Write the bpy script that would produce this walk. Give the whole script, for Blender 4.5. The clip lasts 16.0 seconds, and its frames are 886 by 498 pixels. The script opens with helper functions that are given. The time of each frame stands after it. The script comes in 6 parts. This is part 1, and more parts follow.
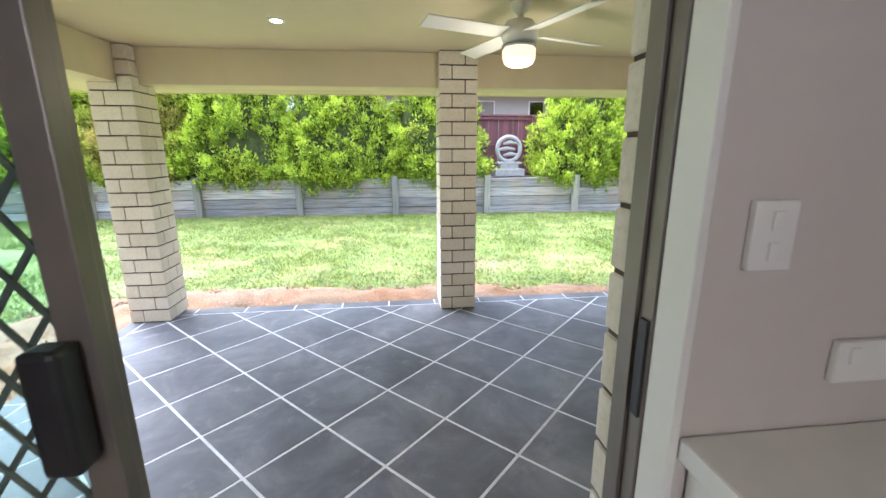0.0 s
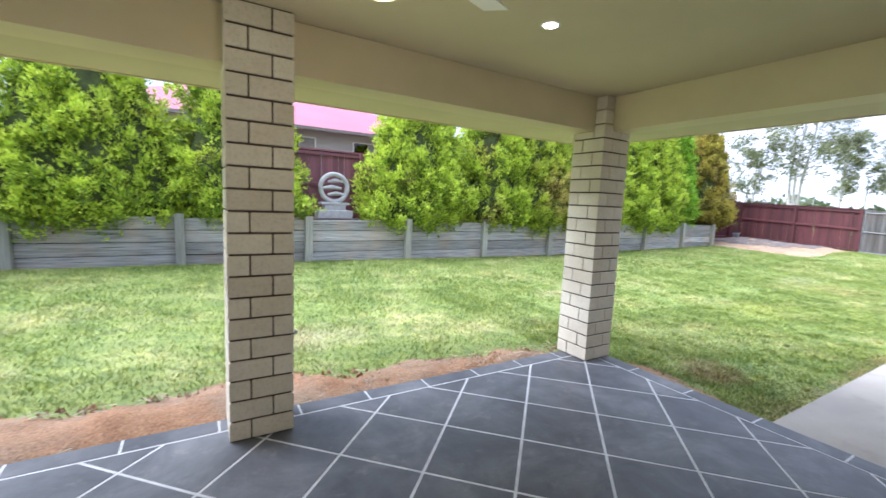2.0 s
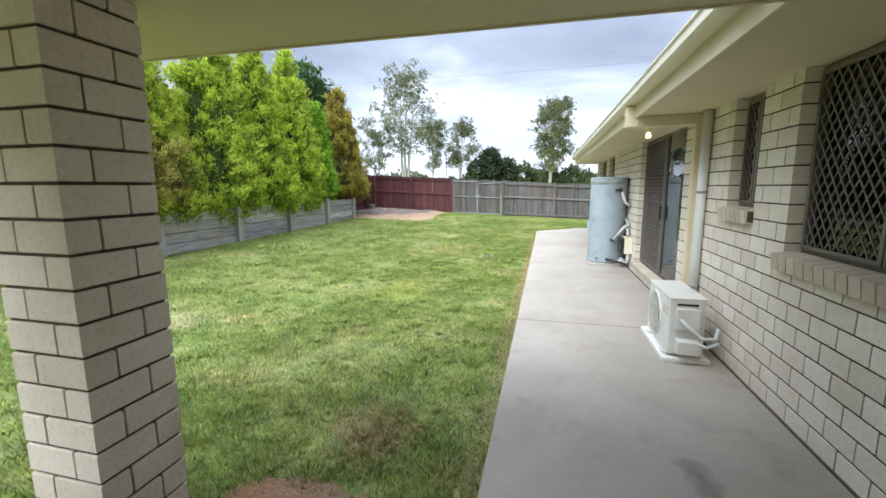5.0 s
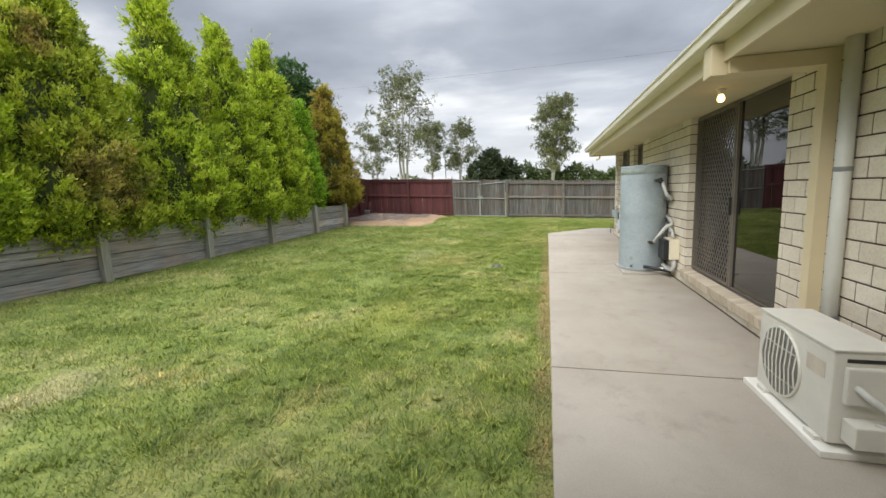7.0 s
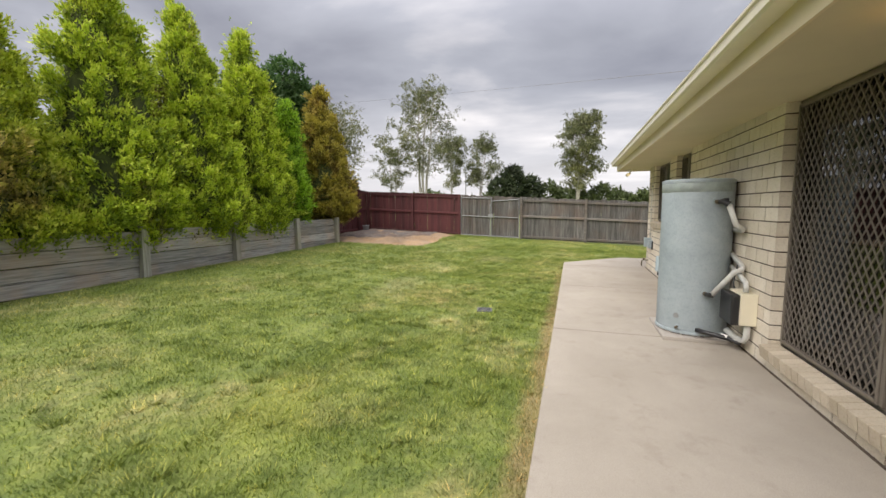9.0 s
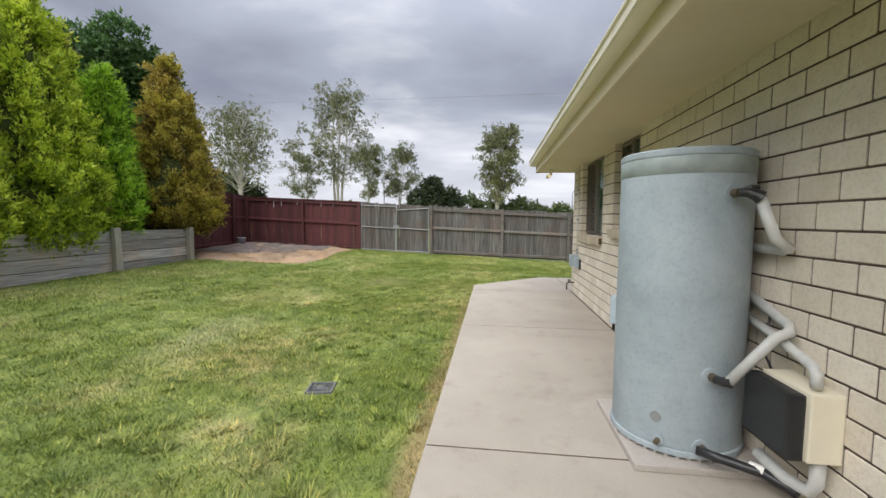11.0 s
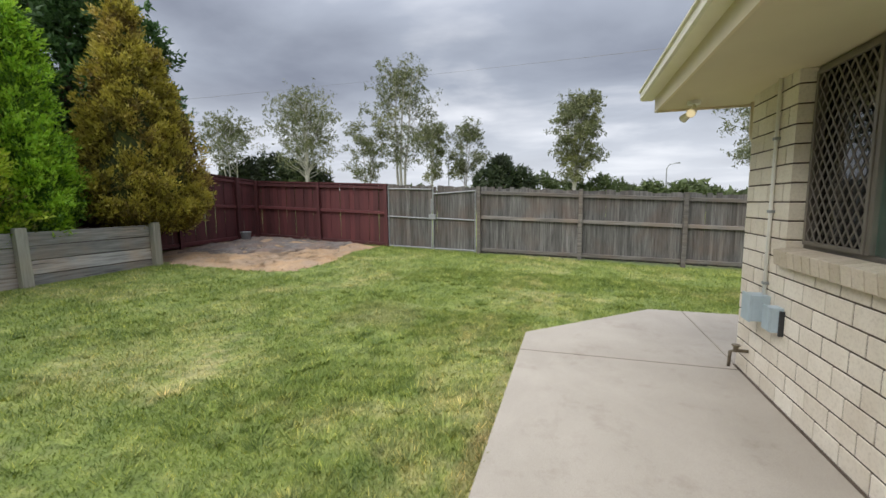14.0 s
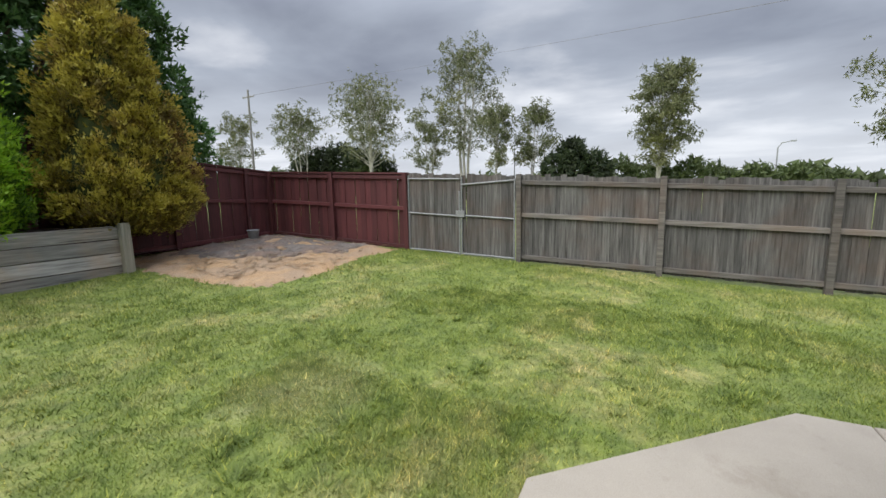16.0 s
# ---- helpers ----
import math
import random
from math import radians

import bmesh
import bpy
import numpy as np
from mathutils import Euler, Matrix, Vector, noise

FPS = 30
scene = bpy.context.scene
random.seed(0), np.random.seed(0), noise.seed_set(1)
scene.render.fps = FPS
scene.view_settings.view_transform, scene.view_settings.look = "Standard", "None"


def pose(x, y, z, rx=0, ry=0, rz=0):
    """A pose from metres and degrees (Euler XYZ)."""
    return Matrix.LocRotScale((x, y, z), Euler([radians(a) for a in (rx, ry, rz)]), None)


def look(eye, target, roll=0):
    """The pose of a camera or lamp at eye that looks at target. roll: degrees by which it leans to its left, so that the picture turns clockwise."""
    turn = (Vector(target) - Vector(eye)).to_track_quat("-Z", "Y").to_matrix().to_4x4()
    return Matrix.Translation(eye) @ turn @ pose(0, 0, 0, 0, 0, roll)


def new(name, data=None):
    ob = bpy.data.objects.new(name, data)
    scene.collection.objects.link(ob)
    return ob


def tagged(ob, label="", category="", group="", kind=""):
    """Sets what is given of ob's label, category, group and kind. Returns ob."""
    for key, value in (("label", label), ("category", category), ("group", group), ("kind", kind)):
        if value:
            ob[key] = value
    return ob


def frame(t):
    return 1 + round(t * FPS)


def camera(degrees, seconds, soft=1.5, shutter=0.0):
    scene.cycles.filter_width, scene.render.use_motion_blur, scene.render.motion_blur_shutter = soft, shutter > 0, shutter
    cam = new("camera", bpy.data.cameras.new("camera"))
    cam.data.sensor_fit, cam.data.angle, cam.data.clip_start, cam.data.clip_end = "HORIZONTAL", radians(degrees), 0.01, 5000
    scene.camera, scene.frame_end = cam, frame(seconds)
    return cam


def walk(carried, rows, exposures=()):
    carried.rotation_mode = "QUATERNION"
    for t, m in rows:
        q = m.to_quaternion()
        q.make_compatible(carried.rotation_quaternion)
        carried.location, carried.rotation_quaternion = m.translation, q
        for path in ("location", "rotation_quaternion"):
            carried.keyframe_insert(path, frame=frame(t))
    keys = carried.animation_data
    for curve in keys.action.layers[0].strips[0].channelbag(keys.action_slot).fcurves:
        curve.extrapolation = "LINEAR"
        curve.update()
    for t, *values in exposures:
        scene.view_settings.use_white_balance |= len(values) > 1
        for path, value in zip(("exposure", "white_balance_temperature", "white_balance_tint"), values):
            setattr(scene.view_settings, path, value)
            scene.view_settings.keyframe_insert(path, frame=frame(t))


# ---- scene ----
cam = camera(94.3, 16.0, 1.5, 0.12)
PATH = [
    (0, (-0.084, -0.016, 1.553), (0.13, 1.919, 1.096), -0.3),
    (0.5, (-0.066, 0.432, 1.558), (0.191, 2.376, 1.164), -0.1),
    (1, (-0.049, 0.824, 1.584), (0.233, 2.772, 1.229), 0.8),
    (1.5, (-0.061, 1.114, 1.582), (0.398, 3.024, 1.211), 0.8),
    (2, (0.2, 1.395, 1.448), (1.217, 3.101, 1.215), 2.6),
    (2.3, (0.323, 1.483, 1.392), (1.735, 2.885, 1.188), 2.9),
    (2.5, (0.451, 1.705, 1.414), (2.095, 2.819, 1.185), 2.7),
    (3, (0.74, 1.918, 1.422), (2.597, 2.624, 1.19), 0.5),
    (3.5, (1.123, 2.056, 1.436), (2.985, 2.734, 1.163), 0.9),
    (4, (1.467, 2.234, 1.441), (3.388, 2.722, 1.173), 0.1),
    (4.2, (1.629, 2.261, 1.454), (3.56, 2.691, 1.165), -0.6),
    (6.3, (3.305, 2.654, 1.385), (5.189, 3.257, 1.091), 0.1),
    (6.5, (3.445, 2.7, 1.367), (5.337, 3.3, 1.118), -1.0),
    (7, (3.809, 2.678, 1.344), (5.727, 3.17, 1.063), -2.2),
    (7.5, (4.302, 2.554, 1.382), (6.192, 3.1, 1.025), -0.9),
    (8, (4.857, 2.492, 1.408), (6.75, 3.067, 1.115), -1.1),
    (8.2, (5.068, 2.481, 1.401), (6.97, 3.047, 1.149), -0.6),
    (10.3, (7.764, 2.336, 1.206), (9.662, 2.942, 1.031), -0.1),
    (10.5, (8.024, 2.292, 1.201), (9.962, 2.762, 1.053), 0.7),
    (11, (8.69, 2.259, 1.221), (10.67, 2.503, 1.081), 0.5),
    (11.5, (9.341, 2.24, 1.22), (11.312, 2.506, 1.013), -0.3),
    (12, (10.005, 2.235, 1.258), (11.931, 2.726, 1.034), -1.1),
    (12.5, (10.65, 2.224, 1.273), (12.582, 2.685, 1.04), -0.9),
    (13, (11.335, 2.181, 1.299), (13.251, 2.706, 1.07), -0.3),
    (13.5, (12.005, 2.206, 1.32), (13.934, 2.679, 1.081), -0.0),
    (14, (12.668, 2.192, 1.338), (14.565, 2.782, 1.113), -0.5),
    (14.5, (13.308, 2.273, 1.352), (15.201, 2.863, 1.086), -1.5),
    (15, (13.983, 2.201, 1.369), (15.846, 2.847, 1.032), -1.4),
    (15.5, (14.576, 2.219, 1.426), (16.389, 3.001, 1.107), -1.5),
    (16, (15.233, 2.094, 1.445), (16.994, 3.0, 1.165), -1.0),
]
EXPOSURES = [(0.0, 2.3, 5350, 14), (1.0, 1.84, 5300, 11), (1.5, 1.8, 5300, 11), (2.3, 1.66, 5500, 14), (4.0, 1.44, 5550, 12), (5.2, 1.04, 5800, 6), (6.3, 0.69, 5950, 1), (6.7, 0.66, 6250, 3), (7.1, 0.63, 6650, 8), (7.6, 0.61, 7000, 12), (8.2, 0.58, 7000, 12), (10.3, 0.49, 6450, 11), (16.0, 0.37, 6300, 8)]
walk(cam, [(t, look(eye, target, roll)) for t, eye, target, roll in PATH], EXPOSURES)

# ---- world, sun and exposure ----
SUN_ELEV, SUN_AZ = 49.0, -66.0
world = bpy.data.worlds.new("sky")
scene.world = world
world.use_nodes = True
wn, wl = world.node_tree.nodes, world.node_tree.links
wn.clear()
w_out = wn.new("ShaderNodeOutputWorld")
w_bg = wn.new("ShaderNodeBackground")
sky = wn.new("ShaderNodeTexSky")
sky.sky_type = "NISHITA"
sky.sun_disc = False
sky.sun_elevation, sky.sun_rotation = radians(SUN_ELEV), radians(SUN_AZ)
sky.dust_density = 3.0
w_tc = wn.new("ShaderNodeTexCoord")
w_sep = wn.new("ShaderNodeSeparateXYZ")
wl.new(w_tc.outputs["Generated"], w_sep.inputs[0])
w_z = wn.new("ShaderNodeMath"); w_z.operation = "ADD"; w_z.inputs[1].default_value = 0.12
w_zm = wn.new("ShaderNodeMath"); w_zm.operation = "MAXIMUM"; w_zm.inputs[1].default_value = 0.1
wl.new(w_sep.outputs["Z"], w_z.inputs[0]); wl.new(w_z.outputs[0], w_zm.inputs[0])
w_dx = wn.new("ShaderNodeMath"); w_dx.operation = "DIVIDE"
w_dy = wn.new("ShaderNodeMath"); w_dy.operation = "DIVIDE"
wl.new(w_sep.outputs["X"], w_dx.inputs[0]); wl.new(w_zm.outputs[0], w_dx.inputs[1])
wl.new(w_sep.outputs["Y"], w_dy.inputs[0]); wl.new(w_zm.outputs[0], w_dy.inputs[1])
w_com = wn.new("ShaderNodeCombineXYZ")
wl.new(w_dx.outputs[0], w_com.inputs[0]); wl.new(w_dy.outputs[0], w_com.inputs[1])
w_map = wn.new("ShaderNodeMapping")
w_map.inputs["Scale"].default_value = (0.62, 0.5, 1.0)
w_map.inputs["Rotation"].default_value = (0, 0, radians(-18))
w_map.inputs["Location"].default_value = (2.3, 0.7, 0)
wl.new(w_com.outputs[0], w_map.inputs[0])
w_n = wn.new("ShaderNodeTexNoise")
w_n.inputs["Scale"].default_value = 1.25
w_n.inputs["Detail"].default_value = 7.0
w_n.inputs["Roughness"].default_value = 0.5
w_n.inputs["Distortion"].default_value = 0.25
wl.new(w_map.outputs[0], w_n.inputs["Vector"])
w_ramp = wn.new("ShaderNodeValToRGB")
w_ramp.color_ramp.elements[0].position, w_ramp.color_ramp.elements[0].color = 0.36, (0.26, 0.28, 0.34, 1)
w_ramp.color_ramp.elements[1].position, w_ramp.color_ramp.elements[1].color = 0.7, (0.92, 0.92, 0.95, 1)
w_e = w_ramp.color_ramp.elements.new(0.52); w_e.color = (0.41, 0.44, 0.51, 1)
wl.new(w_n.outputs["Fac"], w_ramp.inputs[0])
# lighter cloud towards the horizon
w_hr = wn.new("ShaderNodeMapRange")
w_hr.inputs["From Min"].default_value, w_hr.inputs["From Max"].default_value = 0.0, 0.26
w_hr.inputs["To Min"].default_value, w_hr.inputs["To Max"].default_value = 0.75, 0.0
wl.new(w_sep.outputs["Z"], w_hr.inputs["Value"])
w_hm = wn.new("ShaderNodeMixRGB")
w_hm.inputs[2].default_value = (0.93, 0.95, 1.0, 1)
wl.new(w_hr.outputs[0], w_hm.inputs[0]); wl.new(w_ramp.outputs[0], w_hm.inputs[1])
# the overcast is brightest overhead
w_zen = wn.new("ShaderNodeMapRange")
w_zen.inputs["From Min"].default_value, w_zen.inputs["From Max"].default_value = 0.35, 1.0
w_zen.inputs["To Min"].default_value, w_zen.inputs["To Max"].default_value = 1.0, 3.0
wl.new(w_sep.outputs["Z"], w_zen.inputs["Value"])
w_sc = wn.new("ShaderNodeMixRGB"); w_sc.blend_type = "MULTIPLY"; w_sc.inputs[0].default_value = 1.0
wl.new(w_hm.outputs[0], w_sc.inputs[1]); wl.new(w_zen.outputs[0], w_sc.inputs[2])
w_mul = wn.new("ShaderNodeMixRGB"); w_mul.blend_type = "MULTIPLY"; w_mul.inputs[0].default_value = 1.0
w_mul.inputs[2].default_value = (8.2, 8.1, 8.1, 1)
wl.new(w_sc.outputs[0], w_mul.inputs[1])
w_mix = wn.new("ShaderNodeMixRGB"); w_mix.inputs[0].default_value = 0.93
wl.new(sky.outputs[0], w_mix.inputs[1]); wl.new(w_mul.outputs[0], w_mix.inputs[2])
wl.new(w_mix.outputs[0], w_bg.inputs["Color"])
w_bg.inputs["Strength"].default_value = 0.1
wl.new(w_bg.outputs[0], w_out.inputs["Surface"])

sun_data = bpy.data.lights.new("sun", "SUN")
sun_data.energy, sun_data.angle, sun_data.color = 2.9, radians(60), (1.0, 0.97, 0.92)
sun_ob = new("sun", sun_data)
sun_way = Vector((math.sin(radians(SUN_AZ)) * math.cos(radians(SUN_ELEV)), math.cos(radians(SUN_AZ)) * math.cos(radians(SUN_ELEV)), math.sin(radians(SUN_ELEV))))
sun_ob.matrix_basis = look(sun_way * 60, (0, 0, 0))


# ---- materials ----
def mat(name):
    m = bpy.data.materials.new(name)
    m.use_nodes = True
    nt = m.node_tree
    b = nt.nodes["Principled BSDF"]
    return m, nt, b


def coords(nt, scale=1.0):
    geo = nt.nodes.new("ShaderNodeNewGeometry")
    mp = nt.nodes.new("ShaderNodeMapping")
    mp.inputs["Scale"].default_value = (scale,) * 3 if not isinstance(scale, tuple) else scale
    nt.links.new(geo.outputs["Position"], mp.inputs[0])
    return mp.outputs[0]


def tex(nt, scale, detail=4.0, rough=0.55, vec=None, dist=0.0):
    n = nt.nodes.new("ShaderNodeTexNoise")
    n.inputs["Scale"].default_value, n.inputs["Detail"].default_value = scale, detail
    n.inputs["Roughness"].default_value, n.inputs["Distortion"].default_value = rough, dist
    nt.links.new(vec if vec is not None else coords(nt), n.inputs["Vector"])
    return n.outputs["Fac"]


def ramp(nt, fac, stops):
    r = nt.nodes.new("ShaderNodeValToRGB")
    els = r.color_ramp.elements
    while len(els) < len(stops):
        els.new(0.5)
    for e, (p, c) in zip(els, stops):
        e.position, e.color = p, (*c, 1)
    nt.links.new(fac, r.inputs[0])
    return r.outputs[0]


def mixc(nt, fac, a, b, mode="MIX"):
    m = nt.nodes.new("ShaderNodeMixRGB")
    m.blend_type = mode
    for sock, v in ((m.inputs[0], fac), (m.inputs[1], a), (m.inputs[2], b)):
        if isinstance(v, (int, float)):
            sock.default_value = v
        elif isinstance(v, tuple):
            sock.default_value = (*v, 1)
        else:
            nt.links.new(v, sock)
    return m.outputs[0]


def bump(nt, b, height, strength=0.3, dist=0.01):
    n = nt.nodes.new("ShaderNodeBump")
    n.inputs["Strength"].default_value, n.inputs["Distance"].default_value = strength, dist
    nt.links.new(height, n.inputs["Height"])
    nt.links.new(n.outputs[0], b.inputs["Normal"])


def obj_random(nt):
    n = nt.nodes.new("ShaderNodeObjectInfo")
    return n.outputs["Random"]


def island_random(nt):
    n = nt.nodes.new("ShaderNodeNewGeometry")
    return n.outputs["Random Per Island"]


def simple(name, col, rough=0.6, metal=0.0, var=0.12, scale=6.0, bscale=120.0, bstr=0.15, by_object=False):
    """A painted, cast or plastic surface: broad stains, fine grain and a little relief."""
    m, nt, b = mat(name)
    dark = tuple(c * (1 - var) for c in col)
    light = tuple(min(1, c * (1 + var)) for c in col)
    c = ramp(nt, tex(nt, scale, 5), [(0.3, dark), (0.7, light)])
    if by_object:
        v = ramp(nt, obj_random(nt), [(0, (0.82,) * 3), (1, (1.12,) * 3)])
        c = mixc(nt, 1.0, c, v, "MULTIPLY")
    nt.links.new(c, b.inputs["Base Color"])
    b.inputs["Roughness"].default_value, b.inputs["Metallic"].default_value = rough, metal
    if bstr:
        bump(nt, b, tex(nt, bscale, 3), bstr, 0.004)
    return m


def brick_material(name, lo, hi):
    m, nt, b = mat(name)
    base = ramp(nt, obj_random(nt), [(0.0, lo), (0.55, tuple((a + c) / 2 for a, c in zip(lo, hi))), (1.0, hi)])
    speck = ramp(nt, tex(nt, 55, 5, 0.7), [(0.25, (0.8, 0.78, 0.75)), (0.5, (1, 1, 1)), (0.8, (1.06, 1.06, 1.05))])
    c = mixc(nt, 1.0, base, speck, "MULTIPLY")
    stain = ramp(nt, tex(nt, 2.6, 6, 0.65), [(0.32, (0.86, 0.83, 0.79)), (0.6, (1, 1, 1))])
    c = mixc(nt, 0.8, c, stain, "MULTIPLY")
    nt.links.new(c, b.inputs["Base Color"])
    b.inputs["Roughness"].default_value = 0.88
    bump(nt, b, tex(nt, 90, 5, 0.7), 0.35, 0.004)
    return m


M_BRICK = brick_material("cream_brick", (0.7, 0.63, 0.525), (0.82, 0.755, 0.65))
M_SILL = brick_material("tan_sill_brick", (0.5, 0.43, 0.33), (0.62, 0.54, 0.43))
M_MORTAR = simple("dark_mortar", (0.085, 0.062, 0.045), 0.95, var=0.3, scale=12, bstr=0.5)
M_CREAM = simple("cream_paint", (0.68, 0.58, 0.385), 0.5, var=0.05, scale=2.5, bstr=0.06)
M_SOFFIT = simple("soffit_paint", (0.63, 0.545, 0.365), 0.7, var=0.05, scale=1.4, bstr=0.06)
M_GUTTER = simple("cream_steel", (0.8, 0.74, 0.58), 0.35, var=0.06, scale=3, bstr=0.0)
M_DOWNPIPE = simple("pale_grey_pvc", (0.66, 0.66, 0.62), 0.4, var=0.06, scale=5, bstr=0.03)
M_WHITE = simple("white_paint", (0.78, 0.76, 0.71), 0.55, var=0.05, scale=4, bstr=0.05)
M_PLASTER = simple("inner_plaster", (0.6, 0.55, 0.5), 0.7, var=0.05, scale=2, bstr=0.08)
M_BRONZE = simple("bronze_aluminium", (0.2, 0.175, 0.15), 0.4, metal=0.3, var=0.12, scale=8, bstr=0.0)
M_BLACK = simple("black_plastic", (0.02, 0.02, 0.022), 0.4, var=0.2, scale=15, bstr=0.05)
M_DARK = simple("painted_room_gloom", (0.06, 0.055, 0.05), 0.9, var=0.2, scale=1.0, bstr=0.0)
M_ROOF = simple("roof_steel", (0.32, 0.28, 0.24), 0.5, var=0.1, scale=2)
M_PIPE = simple("grey_lagging", (0.55, 0.55, 0.53), 0.5, var=0.12, scale=14, bstr=0.2)
M_ACWHITE = simple("ivory_steel", (0.66, 0.64, 0.58), 0.45, var=0.06, scale=5, bstr=0.03)
M_ACGRILLE = simple("grey_fin", (0.22, 0.22, 0.21), 0.5, metal=0.4, var=0.15, scale=30)
M_GRATE = simple("dark_grate_plastic", (0.13, 0.13, 0.135), 0.5, var=0.3, scale=30)
M_METERBOX = simple("pale_blue_grey_steel", (0.36, 0.43, 0.47), 0.5, var=0.1, scale=9, bstr=0.05)
M_BRASS = simple("weathered_brass", (0.16, 0.13, 0.09), 0.5, metal=0.6, var=0.3, scale=30)
M_GALV = simple("galvanised_pipe", (0.3, 0.31, 0.31), 0.5, metal=0.5, var=0.15, scale=20)
M_LABEL = simple("faded_beige_sticker", (0.56, 0.5, 0.42), 0.6, var=0.1, scale=12, bstr=0.0)
M_GATEPIPE = simple("weathered_gate_pipe", (0.24, 0.245, 0.25), 0.6, metal=0.2, var=0.2, scale=20)
M_STONE = simple("grey_cast_stone", (0.42, 0.41, 0.4), 0.85, var=0.15, scale=10, bstr=0.4)
M_BUCKET = simple("grey_bucket_plastic", (0.26, 0.27, 0.28), 0.5, var=0.15, scale=14)
M_TRUNK = simple("conifer_bark", (0.12, 0.085, 0.06), 0.95, var=0.3, scale=14, bstr=0.6)
M_GUMBARK = simple("pale_gum_bark", (0.4, 0.38, 0.345), 0.9, var=0.3, scale=1.2, bstr=0.4)
M_POLEWOOD = simple("pole_timber", (0.2, 0.19, 0.18), 0.9, var=0.2, scale=2)
M_PINKROOF = simple("faded_pink_roof", (0.34, 0.085, 0.115), 0.6, var=0.08, scale=0.6)
M_NHOUSE = simple("neighbour_wall", (0.42, 0.4, 0.36), 0.8, var=0.06, scale=1)


def tank_material():
    m, nt, b = mat("weathered_blue_grey_tank")
    c = ramp(nt, tex(nt, 3.2, 7, 0.68, dist=0.4), [(0.3, (0.27, 0.32, 0.345)), (0.55, (0.34, 0.395, 0.425)), (0.75, (0.4, 0.45, 0.47))])
    speck = ramp(nt, tex(nt, 42, 4, 0.7), [(0.28, (0.84, 0.84, 0.84)), (0.5, (1, 1, 1))])
    nt.links.new(mixc(nt, 1.0, c, speck, "MULTIPLY"), b.inputs["Base Color"])
    b.inputs["Roughness"].default_value = 0.62
    bump(nt, b, tex(nt, 60, 3), 0.06, 0.003)
    return m


def concrete_material(name, lo, hi, stain=(0.75, 0.72, 0.69), spill=None):
    m, nt, b = mat(name)
    c = ramp(nt, tex(nt, 1.1, 7, 0.62, dist=0.3), [(0.3, lo), (0.7, hi)])
    s = ramp(nt, tex(nt, 3.7, 6, 0.7), [(0.27, stain), (0.46, (1, 1, 1))])
    c = mixc(nt, 0.7, c, s, "MULTIPLY")
    g = ramp(nt, tex(nt, 160, 3, 0.7), [(0.3, (0.86, 0.86, 0.86)), (0.6, (1.04, 1.04, 1.04))])
    c = mixc(nt, 1.0, c, g, "MULTIPLY")
    if spill:
        geo = nt.nodes.new("ShaderNodeNewGeometry")
        mp = nt.nodes.new("ShaderNodeMapping")
        mp.inputs["Location"].default_value = (-spill[0] * 2.2, -spill[1] * 5.0, 0)
        mp.inputs["Scale"].default_value = (2.2, 5.0, 0)
        ln = nt.nodes.new("ShaderNodeVectorMath"); ln.operation = "LENGTH"
        nt.links.new(geo.outputs["Position"], mp.inputs[0]); nt.links.new(mp.outputs[0], ln.inputs[0])
        ad = nt.nodes.new("ShaderNodeMath"); ad.operation = "ADD"
        nt.links.new(ln.outputs["Value"], ad.inputs[0]); nt.links.new(tex(nt, 6, 5), ad.inputs[1])
        c = mixc(nt, 1.0, c, ramp(nt, ad.outputs[0], [(0.5, (0.45, 0.44, 0.44)), (0.9, (0.85, 0.85, 0.85)), (1.0, (1, 1, 1))]), "MULTIPLY")
    nt.links.new(c, b.inputs["Base Color"])
    b.inputs["Roughness"].default_value = 0.85
    bump(nt, b, tex(nt, 130, 4, 0.7), 0.25, 0.003)
    return m


def tile_material():
    m, nt, b = mat("slate_grey_paving_paint")
    c = ramp(nt, tex(nt, 2.0, 7, 0.66, dist=0.5), [(0.3, (0.058, 0.06, 0.07)), (0.5, (0.108, 0.11, 0.124)), (0.7, (0.19, 0.19, 0.206))])
    v = ramp(nt, obj_random(nt), [(0, (0.85,) * 3), (1, (1.15,) * 3)])
    c = mixc(nt, 1.0, c, v, "MULTIPLY")
    dust = ramp(nt, tex(nt, 5.5, 6, 0.7), [(0.58, (0, 0, 0)), (0.8, (0.12, 0.1, 0.085))])
    nt.links.new(mixc(nt, 1.0, c, dust, "ADD"), b.inputs["Base Color"])
    r = nt.nodes.new("ShaderNodeMapRange")
    r.inputs["To Min"].default_value, r.inputs["To Max"].default_value = 0.42, 0.66
    nt.links.new(tex(nt, 4, 5), r.inputs["Value"])
    nt.links.new(r.outputs[0], b.inputs["Roughness"])
    bump(nt, b, tex(nt, 70, 4), 0.15, 0.003)
    return m


